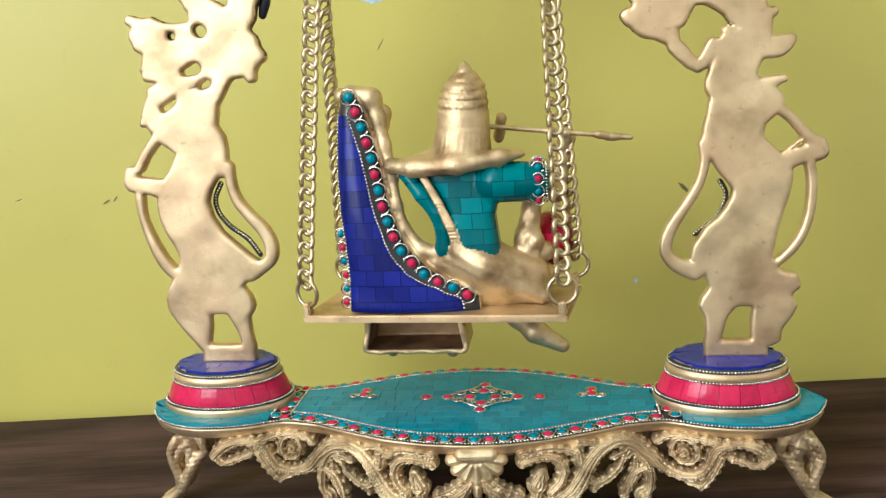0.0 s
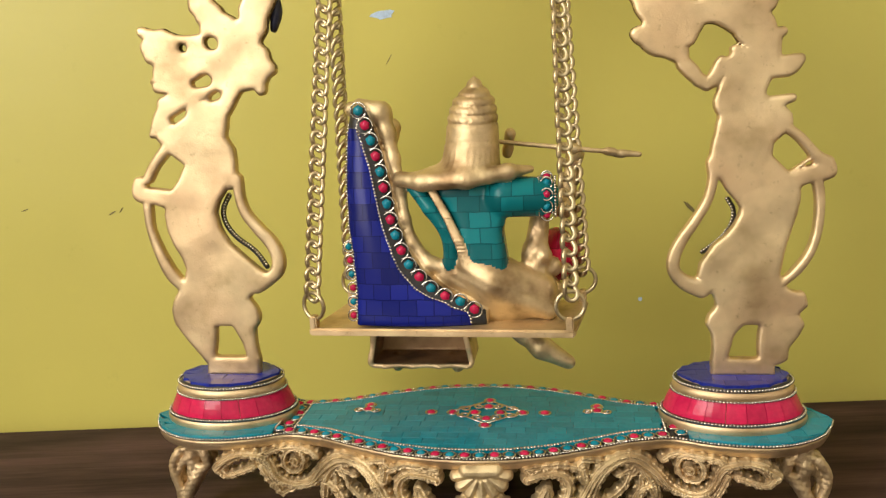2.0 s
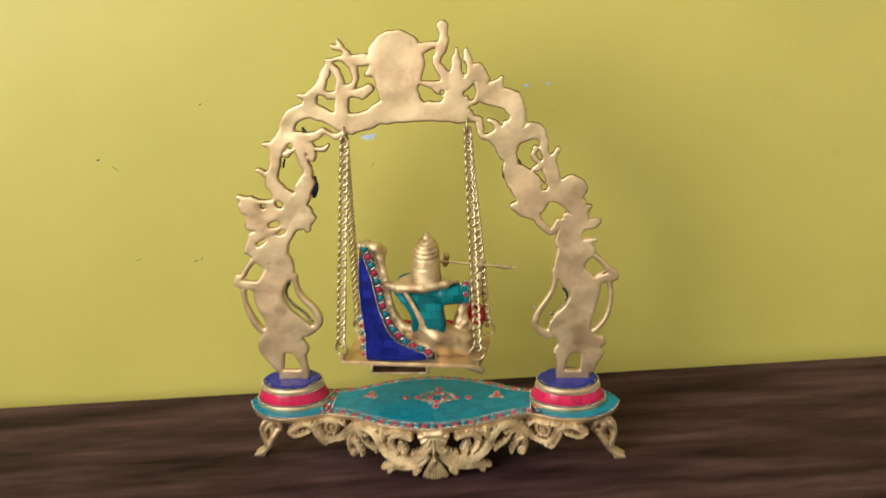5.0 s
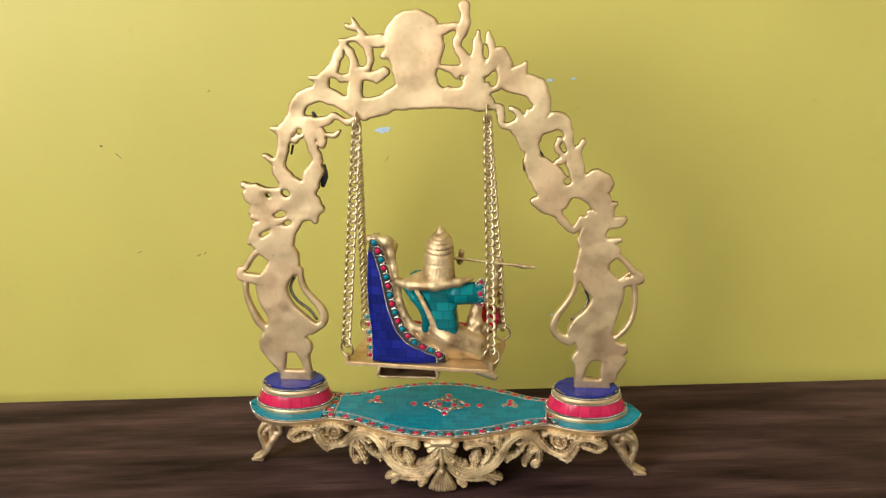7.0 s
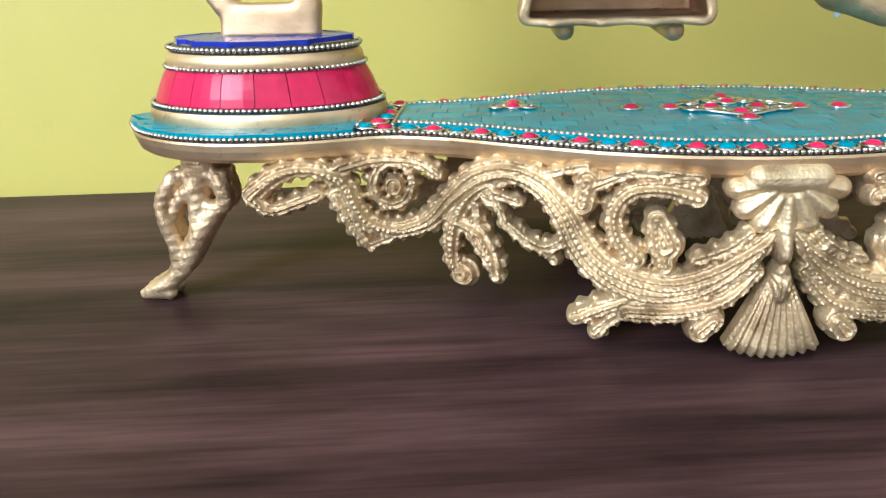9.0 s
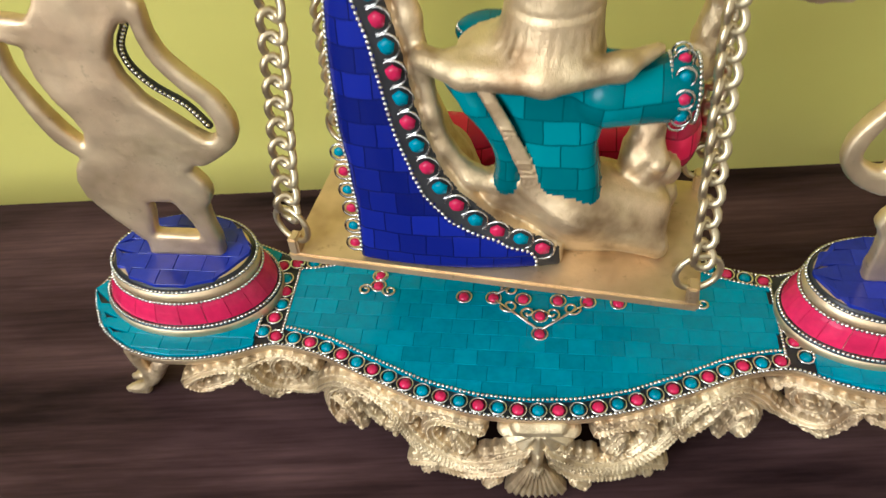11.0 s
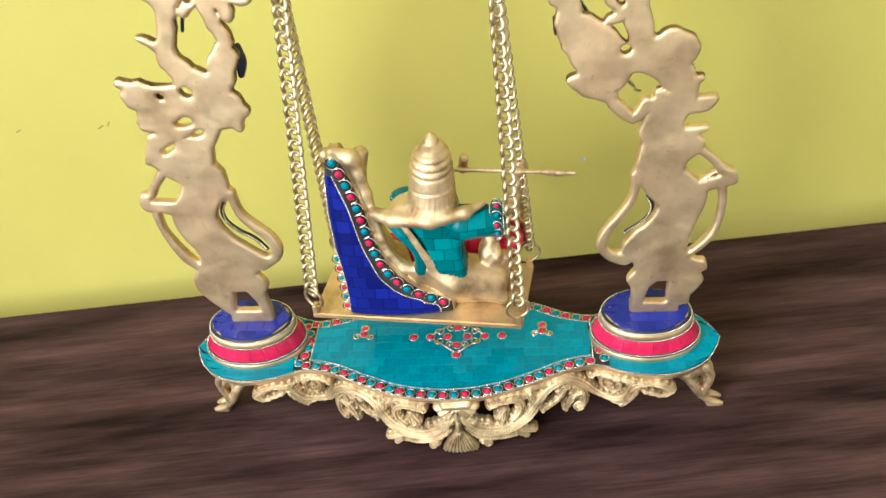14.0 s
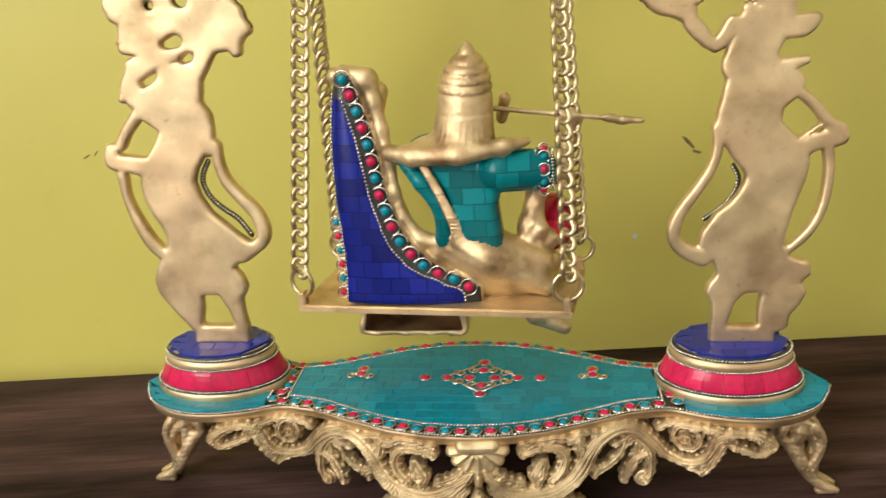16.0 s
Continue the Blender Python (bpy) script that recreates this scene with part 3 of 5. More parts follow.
APRON = strokes([[(-134.2, 49, 3.3), (-126.6, 54.5, 3), (-118.1, 55.6, 2.6), (-110, 51.7, 3.3), (-107, 44.5, 3), (-103, 38.3, 3.1), (-94.9, 35.5, 3.1), (-84.5, 38.9, 3.4), (-77.8, 46.2, 3.6), (-69.5, 53.6, 4), (-60.9, 56.3, 3.9), (-52.6, 53.6, 4.1), (-46.6, 47.1, 4.4), (-42.8, 39.8, 4.8), (-37.5, 32.9, 5.1), (-28.6, 28.2, 5.5), (-18.6, 27.6, 5), (-8.9, 31.2, 4.6), (0.3, 38.2, 3.5), (5.2, 44.2, 2.2)], [(-133.7, 48.1, 3), (-129.3, 44.4, 2.4), (-122.7, 46, 2.3), (-116.2, 48.1, 2.3)], [(-88.8, 49.8, 1.7), (-90.7, 45.1, 1.7), (-95.4, 42.9, 1.7), (-99.8, 45, 1.7), (-101.3, 49.7, 1.7), (-99.3, 54.1, 1.7), (-95, 55.8, 1.7), (-90.4, 54.2, 1.7), (-88.8, 49.8, 1.7)], [(-94.7, 48.9, 3.2)], [(-109.8, 55, 2.3), (-100.5, 56.6, 2.3), (-87.5, 56.1, 2.2), (-81.2, 52.7, 2.2)], [(-111.8, 47.6, 2.4), (-107.4, 37.6, 2.1), (-102.7, 30, 1.6)], [(-60.9, 53.5, 1.6), (-69.5, 49.8, 2.4), (-75.3, 42.4, 3.2), (-77.4, 34.3, 3.2), (-77, 27.5, 2.8), (-74.8, 23.4, 2.6)], [(-74, 24.1, 3.8)], [(-69.6, 36.5, 3.6), (-66, 30.3, 3.1), (-64.4, 24.5, 1.7)], [(-64, 48.9, 1.9), (-57.8, 47.4, 1.6)], [(-61.7, 41.2, 1.8), (-56.1, 36.5, 1.9)], [(-51.5, 35.2, 2.1), (-48.5, 32.5, 1.9)], [(-40.5, 56, 3.3), (-41.7, 49.4, 3.3)], [(-14.2, 52.9, 3.1), (-21.8, 54.8, 2.7), (-29.9, 53.5, 2.7), (-33.8, 47.9, 2.8), (-32.6, 40.9, 2.8), (-27.6, 35.5, 3)], [(-23.3, 46.7, 3.3), (-21.2, 40.1, 4.6)], [(-0.3, 43.9, 1.5), (-5.4, 39.2, 1.8), (-13.6, 35.9, 1.8)], [(-42.8, 16.3, 2.6), (-36.9, 20.1, 2.6), (-29.8, 23.6, 2.4)], [(-37.4, 12.6, 2.3), (-33.9, 16.8, 1.9), (-28.2, 21.2, 2.2)], [(-29.7, 20.3, 3.4), (-16.8, 21.4, 3.3), (-5.6, 25.4, 2.8), (2.1, 33.6, 2.1)], [(-10.9, 16.2, 3.6), (-7.7, 19.7, 3.3)], [(-39.7, 54.2, 2.3), (-28.7, 58.7, 1.9), (-13.8, 57.6, 2.2)], [(-52.6, 55.9, 1.7), (-41.2, 59.4, 1.7)], [(-77, 40, 2.4), (-71, 38, 3), (-69, 35, 3)], [(-66, 50, 1.8), (-63, 44, 1.7), (-61, 40, 1.8), (-55, 36.5, 1.9), (-51, 35.2, 1.9), (-46, 38, 2)], [(-22.5, 44, 3), (-20.5, 34, 2.4)], [(-70, 45, 1.8), (-70, 38, 2)], [(-103, 31, 1.6), (-96, 33, 1.8)], [(-72, 52, 2), (-66, 47, 2)]])

SHELL_MID = 7.8
PETALS = [(SHELL_MID + 5 * math.cos(radians(a)), 58 + 5 * math.sin(radians(a)), 2.2, SHELL_MID + 12.8 * math.cos(radians(a)), 58 + 12.8 * math.sin(radians(a)), 2.9) for a in np.linspace(192, 348, 7)]
SHELL = PETALS + [(SHELL_MID - 7, 58, 4, SHELL_MID + 7, 58, 4), (SHELL_MID, 45, 3.2, SHELL_MID, 38, 2.2)]

LEG = strokes([[(-165.3, 51.8, 2.7), (-169.1, 45.1, 2.3), (-169, 37.8, 2.4), (-166.8, 29.4, 2.4), (-166.8, 21.8, 2.2), (-169.6, 16.4, 2.6), (-176.4, 12.8, 2.4)], [(-150.3, 51.3, 3.2), (-148.7, 45.1, 2.5), (-152.6, 42, 2.3), (-155.6, 44.2, 1.6)], [(-152.2, 42.3, 2.5), (-157.5, 35, 3.3), (-161.5, 27.5, 3.1), (-165.5, 19.5, 2.4)], [(-158.5, 49.6, 3.2), (-164.2, 44.2, 1.6), (-166.4, 39.1, 1.4)], [(-158, 46, 2.9), (-159.1, 36.9, 2.5)], [(-165.1, 53.2, 1.8), (-149.1, 54, 1.8)], [(-179, 11.6, 1.7), (-170.6, 11.7, 2.3)]])

DARK_INLAY = strokes([[(-95, 292, 2.1), (-95, 283, 3.2), (-97, 275, 2.1)], [(78, 297, 1.5), (79, 289, 2)], [(-121, 310, 1.1), (-123, 303, 1.1)], [(-72, 396, 1.5), (-70, 395, 1.5)], [(-101, 338, 1.6), (-97, 331, 1.6)], [(116, 313, 1), (119, 308, 1)], [(91, 305, 1), (96, 297, 1)], [(-119, 371, 0.053), (-114, 368, 0.053)]])

# the two dancers: rows of height, left edge and right edge, and their arms and drapes (mm)
LEFT_BODY = [(240.2, -144.9, -121.6), (232.2, -147.9, -123.7), (226.4, -157.7, -124.6), (220.4, -162, -125.9), (214.2, -160.8, -122.1), (206.4, -150.9, -121.7), (198.6, -155, -122.2), (192.5, -160.4, -128.6), (186.2, -163.5, -133.2), (179.8, -165.1, -135.5), (171.6, -164.6, -133.8), (163.3, -161.9, -129.2), (156.5, -158, -122), (149.7, -155.9, -114.7), (144.5, -157.2, -107.5), (137.8, -161.3, -115.9), (132.6, -164.8, -120.8), (126.5, -166.8, -116.6), (120.3, -166, -116.2), (116.8, -165, -117.9)]
LEFT_LEG = [(122.2, -166.3, -142.3), (115.1, -163.6, -141.3), (107.9, -158.8, -142.1), (100.6, -153, -143.6), (96, -149.9, -144.3)]
LEFT_LEG_B = [(123.7, -141.5, -115.9), (119.3, -133.7, -116.7), (114.9, -131.4, -119.2), (107.7, -127.7, -119.2), (100.5, -125.8, -118.4), (96, -126, -118.4)]
RIGHT_BODY = [(228, 126, 153.5), (222, 125.6, 160.1), (217.7, 124.4, 161), (213.3, 123.9, 158.6), (207.5, 122.3, 152.2), (201.5, 121.6, 151.5), (195.4, 121.2, 157.5), (190.6, 126.6, 162.4), (184.4, 130.1, 165.5), (179.6, 134.4, 165.5), (175.7, 136.7, 164.8), (171.8, 135.7, 164), (167.1, 133.3, 162.6), (162.3, 129.6, 161.2), (157.6, 123.8, 159.8), (152.7, 120.6, 158.7), (147.9, 117.4, 157.9), (141.2, 116.2, 156.9), (134.5, 122.7, 160.7), (131, 124.4, 169.3), (125.9, 125.6, 170.2), (120.8, 122.1, 166.7), (115.6, 120.8, 169.5)]
RIGHT_LEG = [(120.9, 122.1, 145), (115.8, 121.1, 139.9), (110.5, 123.8, 135.4), (103.5, 124.2, 133.6), (98.1, 124.1, 132.3), (93.6, 124, 132.6)]
RIGHT_LEG_B = [(120.7, 145, 166.4), (115.5, 147.6, 169.5), (110.3, 146.7, 167.2), (103.3, 146.6, 162.2), (97.1, 147.3, 162.1), (94.5, 147.5, 157.6)]
LEFT_FOOT = [(99.5, -148.6, -117.9), (87, -149.4, -118.7)]
RIGHT_FOOT = [(98.1, 123.8, 155), (87, 123.8, 156)]
DANCER_LEFT = strokes([[(-122.2, 198.1, 2.9), (-121.7, 187.9, 2.7), (-119, 179, 2.9), (-112.8, 170.8, 3.2), (-106.5, 163.3, 3.6), (-103.2, 154.9, 3.7), (-104.2, 147.8, 3.6), (-109.2, 143.3, 3.6), (-116.3, 140, 5)], [(-126.8, 193.2, 1.1), (-121.7, 198.1, 2.2)], [(-160.8, 214.9, 3.2), (-168.4, 206.2, 2.8), (-172.3, 199.7, 2.9)], [(-177.2, 197.4, 3.9), (-177.5, 191.5, 4.6), (-169.5, 190, 4.6), (-160, 187.8, 5.6)], [(-174.2, 184.5, 2.7), (-174.3, 173.8, 2.3), (-172, 163.8, 2.7), (-168.6, 154.5, 3.2), (-164.9, 146.8, 3.6), (-160.3, 141.2, 3.4)], [(-159.2, 236.1, 3.2), (-160.9, 228.7, 5.4), (-159.2, 223.3, 6.4)], [(-157.1, 234.5, 3.5), (-145.7, 240.7, 3.7), (-133.8, 246.1, 4)]])
DANCER_RIGHT = strokes([[(123.2, 198.9, 3.2), (123.6, 191.3, 2.5), (121.2, 180.4, 2.4), (115, 169.5, 2.6), (108.6, 159.9, 2.9), (105.1, 151.8, 3.2), (105, 144.3, 3.2), (110.2, 138.3, 3.9), (118.8, 134.8, 4.9)], [(158.4, 214.6, 2.4), (164.8, 209.2, 2.5), (171.1, 201.6, 2.8), (175.8, 196.9, 4)], [(177.1, 197.2, 3.7), (178.3, 192.6, 3.4), (171.9, 192.5, 4.3), (162.2, 189.3, 4.3)], [(159.8, 192.9, 0.7), (169.2, 199.2, 0.9)], [(173.2, 188.2, 2.6), (174.7, 177.4, 2.4), (173.8, 163.3, 2.3), (170.4, 152.1, 2.2), (164.5, 143.3, 2.4), (158.7, 137.9, 2)], [(167, 130.7, 2.4), (168.6, 126, 2.1)], [(136, 235, 8.3), (139, 226, 11)], [(151, 227, 3.4), (160, 229, 2.2)]])

PEACOCK_LOW = strokes([[(-153, 255, 9.7), (-130, 257, 13), (-111, 257, 13)], [(-101, 255, 4.4), (-108, 253, 6.9)], [(-106, 248, 4.2), (-105, 244, 2.8)], [(-164, 251, 1.1), (-157, 255, 3.4)], [(-161, 248, 2.9), (-151, 249, 8)], [(-159, 239, 3.8), (-144, 242, 4.1), (-127, 248, 4.4)], [(-118, 250, 5), (-123, 240, 4.4), (-126, 235, 4.2)], [(-156, 241, 2.6), (-162, 233, 3.1), (-167, 223, 2)]])

LOW_HOLES = strokes([[(-140, 249, 1.8), (-134, 250, 2.6)], [(-129, 243, 1.4), (-132, 241, 1.4)]])

WAIST_LEFT = strokes([[(-131, 189, 1.5), (-135, 181, 1.5), (-134, 173, 1.5), (-128, 165, 1.5), (-119, 158, 1.5), (-113, 149, 1.5)]])

WAIST_RIGHT = strokes([[(132, 180, 1.3), (135, 174, 1.3), (134, 167, 1.3), (129, 160, 1.3), (120, 153, 1.3)]])

APRON_MID = 0.0078


def bent(verts, sign):
    """Bend flat work (x, depth, z) along the base's front or back edge."""
    out = np.array(verts)
    edge = reach(out[:, 0])
    slope = (reach(out[:, 0] + 0.002) - reach(out[:, 0] - 0.002)) / 0.004
    l = np.sqrt(1 + slope**2)
    y = -(edge - 0.0045) + out[:, 1] * 1.0
    x = out[:, 0] + out[:, 1] * slope / l * 0.5
    out[:, 0], out[:, 1] = x, MID_Y + sign * y
    return out


def apron_field(lines, k):
    def field(X, Y, Z):
        U, W = X[:, 0, :], Z[:, 0, :]
        side = np.where(U > APRON_MID, 2 * APRON_MID - U, U)
        d, near, along, run = np.full(U.shape, 1.0), np.full(U.shape, 1.0), np.zeros(U.shape), 0.0
        for a, b, r, c, e, s in lines:
            a, b, r, c, e, s = (q / 1000 for q in (a, b, r, c, e, s))
            l2 = max((c - a) ** 2 + (e - b) ** 2, 1e-9)
            t = np.clip(((side - a) * (c - a) + (W - b) * (e - b)) / l2, 0, 1)
            q = np.hypot(side - a - t * (c - a), W - b - t * (e - b)) - (r + t * (s - r))
            along = np.where(q < near, run + t * math.sqrt(l2), along)
            near = np.minimum(near, q)
            d = soft_min(d, q, k)
            run += math.sqrt(l2)
        d = d - 0.0003 + 0.00055 * np.cos(along * 2 * math.pi / 0.0046) * np.clip((d + 0.0016) / 0.0012, 0, 1)
        ridge = np.cos((-near - 0.0008) * 2 * math.pi / 0.0018)
        beads = np.clip(ridge, 0, 1) * np.cos(along * 2 * math.pi / 0.0017)
        swell = np.sqrt(np.clip(-d, 0, 0.0032) * 0.0065) + 0.00070 * ridge + 0.00040 * beads
        d3, s3 = d[:, None, :], swell[:, None, :]
        return np.maximum(np.maximum(d3, -(Y + 0.0012 + s3)), Y - 0.0022)
    return field


av, af = nets((-0.142, -0.008, 0.008), (0.158, 0.004, 0.062), 0.00048, apron_field(APRON, 0.0007))
for sign in (1, -1):
    v = bent(av, sign)
    on_stand(raw("apron", v, af if sign > 0 else af[:, ::-1], BRASS_CARVED, stand, "carved openwork brass scrolls"))


SHELL_AT = (SHELL_MID / 1000, 0.0385)


def shell_field(X, Y, Z):
    U, W = X[:, 0, :], Z[:, 0, :]
    d = flat_field(U, W, SHELL, 0.0005)
    turn = np.arctan2(U - SHELL_AT[0], SHELL_AT[1] - W)
    far = np.hypot(U - SHELL_AT[0], W - SHELL_AT[1])
    fan = np.where((np.abs(turn) < 0.55) & (W < SHELL_AT[1]), far - 0.0287 - 0.0007 * np.abs(np.cos(turn * 33)), 1.0)
    fan = np.maximum(fan, far * 0 + (np.abs(turn) - 0.45) * far)
    d = np.minimum(d, fan)
    below = np.clip((SHELL_AT[1] - W) / 0.006, 0, 1)
    swell = np.sqrt(np.clip(-d, 0, 0.003) * 0.005) * (1 - 0.4 * below) + below * (0.00055 * np.cos(turn * 66) + 0.0012 * np.clip(far / 0.02, 0, 1))
    swell = swell + 0.0022 * np.clip(1 - (np.abs(U - SHELL_AT[0]) / 0.0032) ** 2 - ((W - SHELL_AT[1] + 0.004) / 0.009) ** 2, 0, 1) ** 0.5
    return np.maximum(np.maximum(d[:, None, :], -(Y + 0.0025 + swell[:, None, :])), Y - 0.001)


sv, sf = nets((-0.012, -0.010, TABLE_Z - 0.003), (0.028, 0.003, 0.064), 0.0005, shell_field)
sv[:, 2] = np.maximum(sv[:, 2], TABLE_Z)
for sign in (1, -1):
    on_stand(raw("shell", bent(sv, sign), sf if sign > 0 else sf[:, ::-1], BRASS_CARVED, stand, "ribbed brass shell reaching the table"))


def leg_field(X, Y, Z):
    d = np.full(X.shape, 1.0)
    for a, b, r, c, e, s in LEG:
        for y0 in (-0.0035, 0.0035):
            d = soft_min(d, limb(X, Y, Z, (a / 1000, y0 - 0.012, b / 1000), (c / 1000, y0 - 0.012, e / 1000), r / 1000, s / 1000), 0.0012)
    d = soft_min(d, limb(X, Y, Z, (-0.157, -0.012, 0.057), (-0.158, -0.012, 0.046), 0.006, 0.004), 0.002)
    return d + 0.00022 * np.sin(Z * 1500 + X * 900) * np.sin(X * 1300 - Z * 500 + 1)


lv, lf = nets((-0.188, -0.023, 0.004), (-0.142, -0.001, 0.062), 0.0007, leg_field)
lv[:, 2] = TABLE_Z + (lv[:, 2] - lv[:, 2].min()) * (0.0575 - TABLE_Z) / (lv[:, 2].max() - lv[:, 2].min())
for x, y in ((1, 1), (-1, 1)):
    v = lv.copy()
    if x < 0:
        v[:, 0] = 0.010 - v[:, 0]
    if y < 0:
        v[:, 1] = 2 * MID_Y - v[:, 1]
    on_stand(raw("leg", v, lf if x * y > 0 else lf[:, ::-1], BRASS_CARVED, stand, "curled brass scroll foot"))


# oval pedestals under the two dancers
PED = [(-0.1365, -0.001), (0.1350, -0.001)]


def oval_at(z):
    """Half width and half depth of a pedestal at height z."""
    heights = [0.063, 0.0702, 0.0712, 0.0815, 0.0880, 0.0898]
    return float(np.interp(z, heights, [0.0362, 0.0358, 0.0350, 0.0302, 0.0288, 0.0280])), float(np.interp(z, heights, [0.0258, 0.0254, 0.0248, 0.0220, 0.0210, 0.0204]))


def oval_point(px, py, a, z, grow=0.0):
    rx, ry = oval_at(z)
    return (px + (rx + grow) * math.cos(a), py + (ry + grow) * math.sin(a), z)


for px, py in PED:
    bm = bmesh.new()
    rings = []
    for z, grow in ((0.0632, 0.0), (0.0650, 0.0006), (0.0680, 0.0013), (0.0698, 0.0010), (0.0706, 0.0), (0.0713, -0.0010), (0.0812, -0.0010), (0.0820, 0.0), (0.0832, 0.0007), (0.0848, 0.0007), (0.0860, 0.0), (0.0866, -0.0005), (0.0878, -0.0005), (0.0884, -0.0012)):
        rings.append([bm.verts.new(oval_point(px, py, 2 * math.pi * i / 64, z, grow)) for i in range(64)])
    for r0, r1 in zip(rings, rings[1:]):
        for i in range(64):
            bm.faces.new((r0[i], r0[(i + 1) % 64], r1[(i + 1) % 64], r1[i]))
    bm.faces.new(rings[-1])
    for f in bm.faces:
        h = f.calc_center_median().z
        f.material_index = int(0.0700 < h < 0.0714 or 0.0811 < h < 0.0821 or 0.0862 < h < 0.0882)
    pedestal = on_stand(part("pedestal", bm, [BRASS, RESIN], stand, "oval brass pedestal inlaid with red and blue stone"))
    for z, grow in ((0.0709, 0.0008), (0.0818, 0.0008), (0.0874, 0.0007)):
        ring = resample([oval_point(px, py, a, z, grow) for a in np.linspace(0, 2 * math.pi, 90, endpoint=False)], 0.0017, True)
        bv, bf = bead_data(ring, 0.00086)
        tagged(raw("beaded_wire", bv, bf, SILVER, pedestal), kind="stuff")
    # red stones round the slope
    n = 21
    for i in range(n):
        a0, a1 = 2 * math.pi * (i + 0.014) / n, 2 * math.pi * (i + 0.986) / n
        vs = [oval_point(px, py, a0 + (a1 - a0) * i / 3, z, g) for z, g in ((0.0716, 0.0003), (0.0740, 0.0006), (0.0766, 0.0007), (0.0792, 0.0006), (0.0812, 0.0003)) for i in range(4)]
        rim = [0, 1, 2, 3, 7, 11, 15, 19, 18, 17, 16, 12, 8, 4]
        back = [(px + (vs[i][0] - px) * 0.93, py + (vs[i][1] - py) * 0.93, vs[i][2] - 0.001) for i in rim]
        fs = [(r * 4 + i, r * 4 + i + 1, r * 4 + i + 5, r * 4 + i + 4) for r in range(4) for i in range(3)]
        fs += [(rim[i], 20 + i, 20 + (i + 1) % 14, rim[(i + 1) % 14]) for i in range(14)]
        raw("tile", vs + back, fs, RED, pedestal, smooth=False)


def cut_tile(x0, x1, y0, y1, lo, hi, z, thick, mat, parent, rnd, gap=0.00005):
    """A flat stone between x0 and x1, cut to the curved limits lo(x) and hi(x)."""
    x0, x1, y0, y1 = x0 + gap, x1 - gap, y0 + gap, y1 - gap
    c = [(x, min(max(y, lo(x)), hi(x))) for x, y in ((x0, y0), (x1, y0), (x1, y1), (x0, y1))]
    area = 0.5 * abs(sum(c[i][0] * c[(i + 1) % 4][1] - c[(i + 1) % 4][0] * c[i][1] for i in range(4)))
    if area < 0.8e-6 or (c[3][1] - c[0][1]) < 0.0005 and (c[2][1] - c[1][1]) < 0.0005:
        return
    t = [z + rnd.uniform(-0.00010, 0.00012) for _ in range(4)]
    e = 0.0001
    mx, my = sum(p[0] for p in c) / 4, sum(p[1] for p in c) / 4
    inner = [(x + (e if x < mx else -e), y + (e if y < my else -e)) for x, y in c]
    vs = [(x, y, z - thick) for x, y in c] + [(x, y, h - 0.00012) for (x, y), h in zip(c, t)] + [(x, y, h) for (x, y), h in zip(inner, t)]
    fs = [(i, (i + 1) % 4, (i + 1) % 4 + 4, i + 4) for i in range(4)] + [(i + 4, (i + 1) % 4 + 4, (i + 1) % 4 + 8, i + 8) for i in range(4)] + [(8, 9, 10, 11)]
    ob = raw("tile", vs, fs, mat, parent, smooth=False)
    if parent is stand:
        on_stand(ob)


# blue stones on the pedestal tops
rnd = random.Random(5)
for pedestal, (px, py) in zip([o for o in stand.children if o.name.startswith("pedestal")], PED):
    R, D = 0.0278, 0.0202
    row, y = 0, -D
    while y < D:
        x = -R - (0.005 if row % 2 else 0.0)
        while x < R:
            w = rnd.uniform(0.009, 0.012)
            half = lambda q: D / R * math.sqrt(max(R * R - min(abs(q - px), R) ** 2, 0))
            cut_tile(px + max(x, -R), px + min(x + w, R), py + y, py + y + 0.0082, lambda q: py - half(q), lambda q: py + half(q), 0.0898, 0.0020, BLUE, pedestal, rnd)
            x += w
        y += 0.0082
        row += 1

# teal stones over the base
rnd = random.Random(3)
BAND = 0.0078
def inner_lo(x):
    return MID_Y - (float(reach(x)) - (BAND if abs(x - MID_X) < 0.1 else 0.0014))
def inner_hi(x):
    return MID_Y + (float(reach(x)) - (BAND if abs(x - MID_X) < 0.1 else 0.0014))
for x_from, x_to in ((-0.1805, -0.1055), (-0.0945, 0.0985), (0.1095, 0.1845)):
    row, y = 0, -0.056
    while y < 0.052:
        x = x_from - (0.0055 if row % 2 else 0)
        while x < x_to:
            w = rnd.uniform(0.0085, 0.0120)
            a, b = max(x, x_from), min(x + w, x_to)
            under = any(math.hypot(((a + b) / 2 - px) / 0.0300, (y + 0.0037 - py) / 0.0190) < 1 for px, py in PED)
            if b - a > 0.0015 and not under:
                cut_tile(a, b, y, y + 0.0074, inner_lo, inner_hi, 0.0660, 0.0018, TEAL, stand, rnd)
            x += w
        y += 0.0074
        row += 1

# studs: a red or teal stone in a silver ring, along the edge and across the necks
ring_v, ring_f = tube_data([(0.00305 * math.cos(a), 0.00305 * math.sin(a), 0.0004) for a in np.linspace(0, 2 * math.pi, 18, endpoint=False)], 0.00048, 6, True)
ring_me = bpy.data.meshes.new("stud")
ring_me.from_pydata([tuple(v) for v in ring_v], [], ring_f)
ring_me.materials.append(SILVER)
ring_me.polygons.foreach_set("use_smooth", [True] * len(ring_me.polygons))
dome = bmesh.new()
rings = lathe(dome, [(0.0023, 0.0), (0.0021, 0.0009), (0.0014, 0.0015), (0.0005, 0.0017)], 9)
dome.faces.new(rings[-1])
dome_me = {}
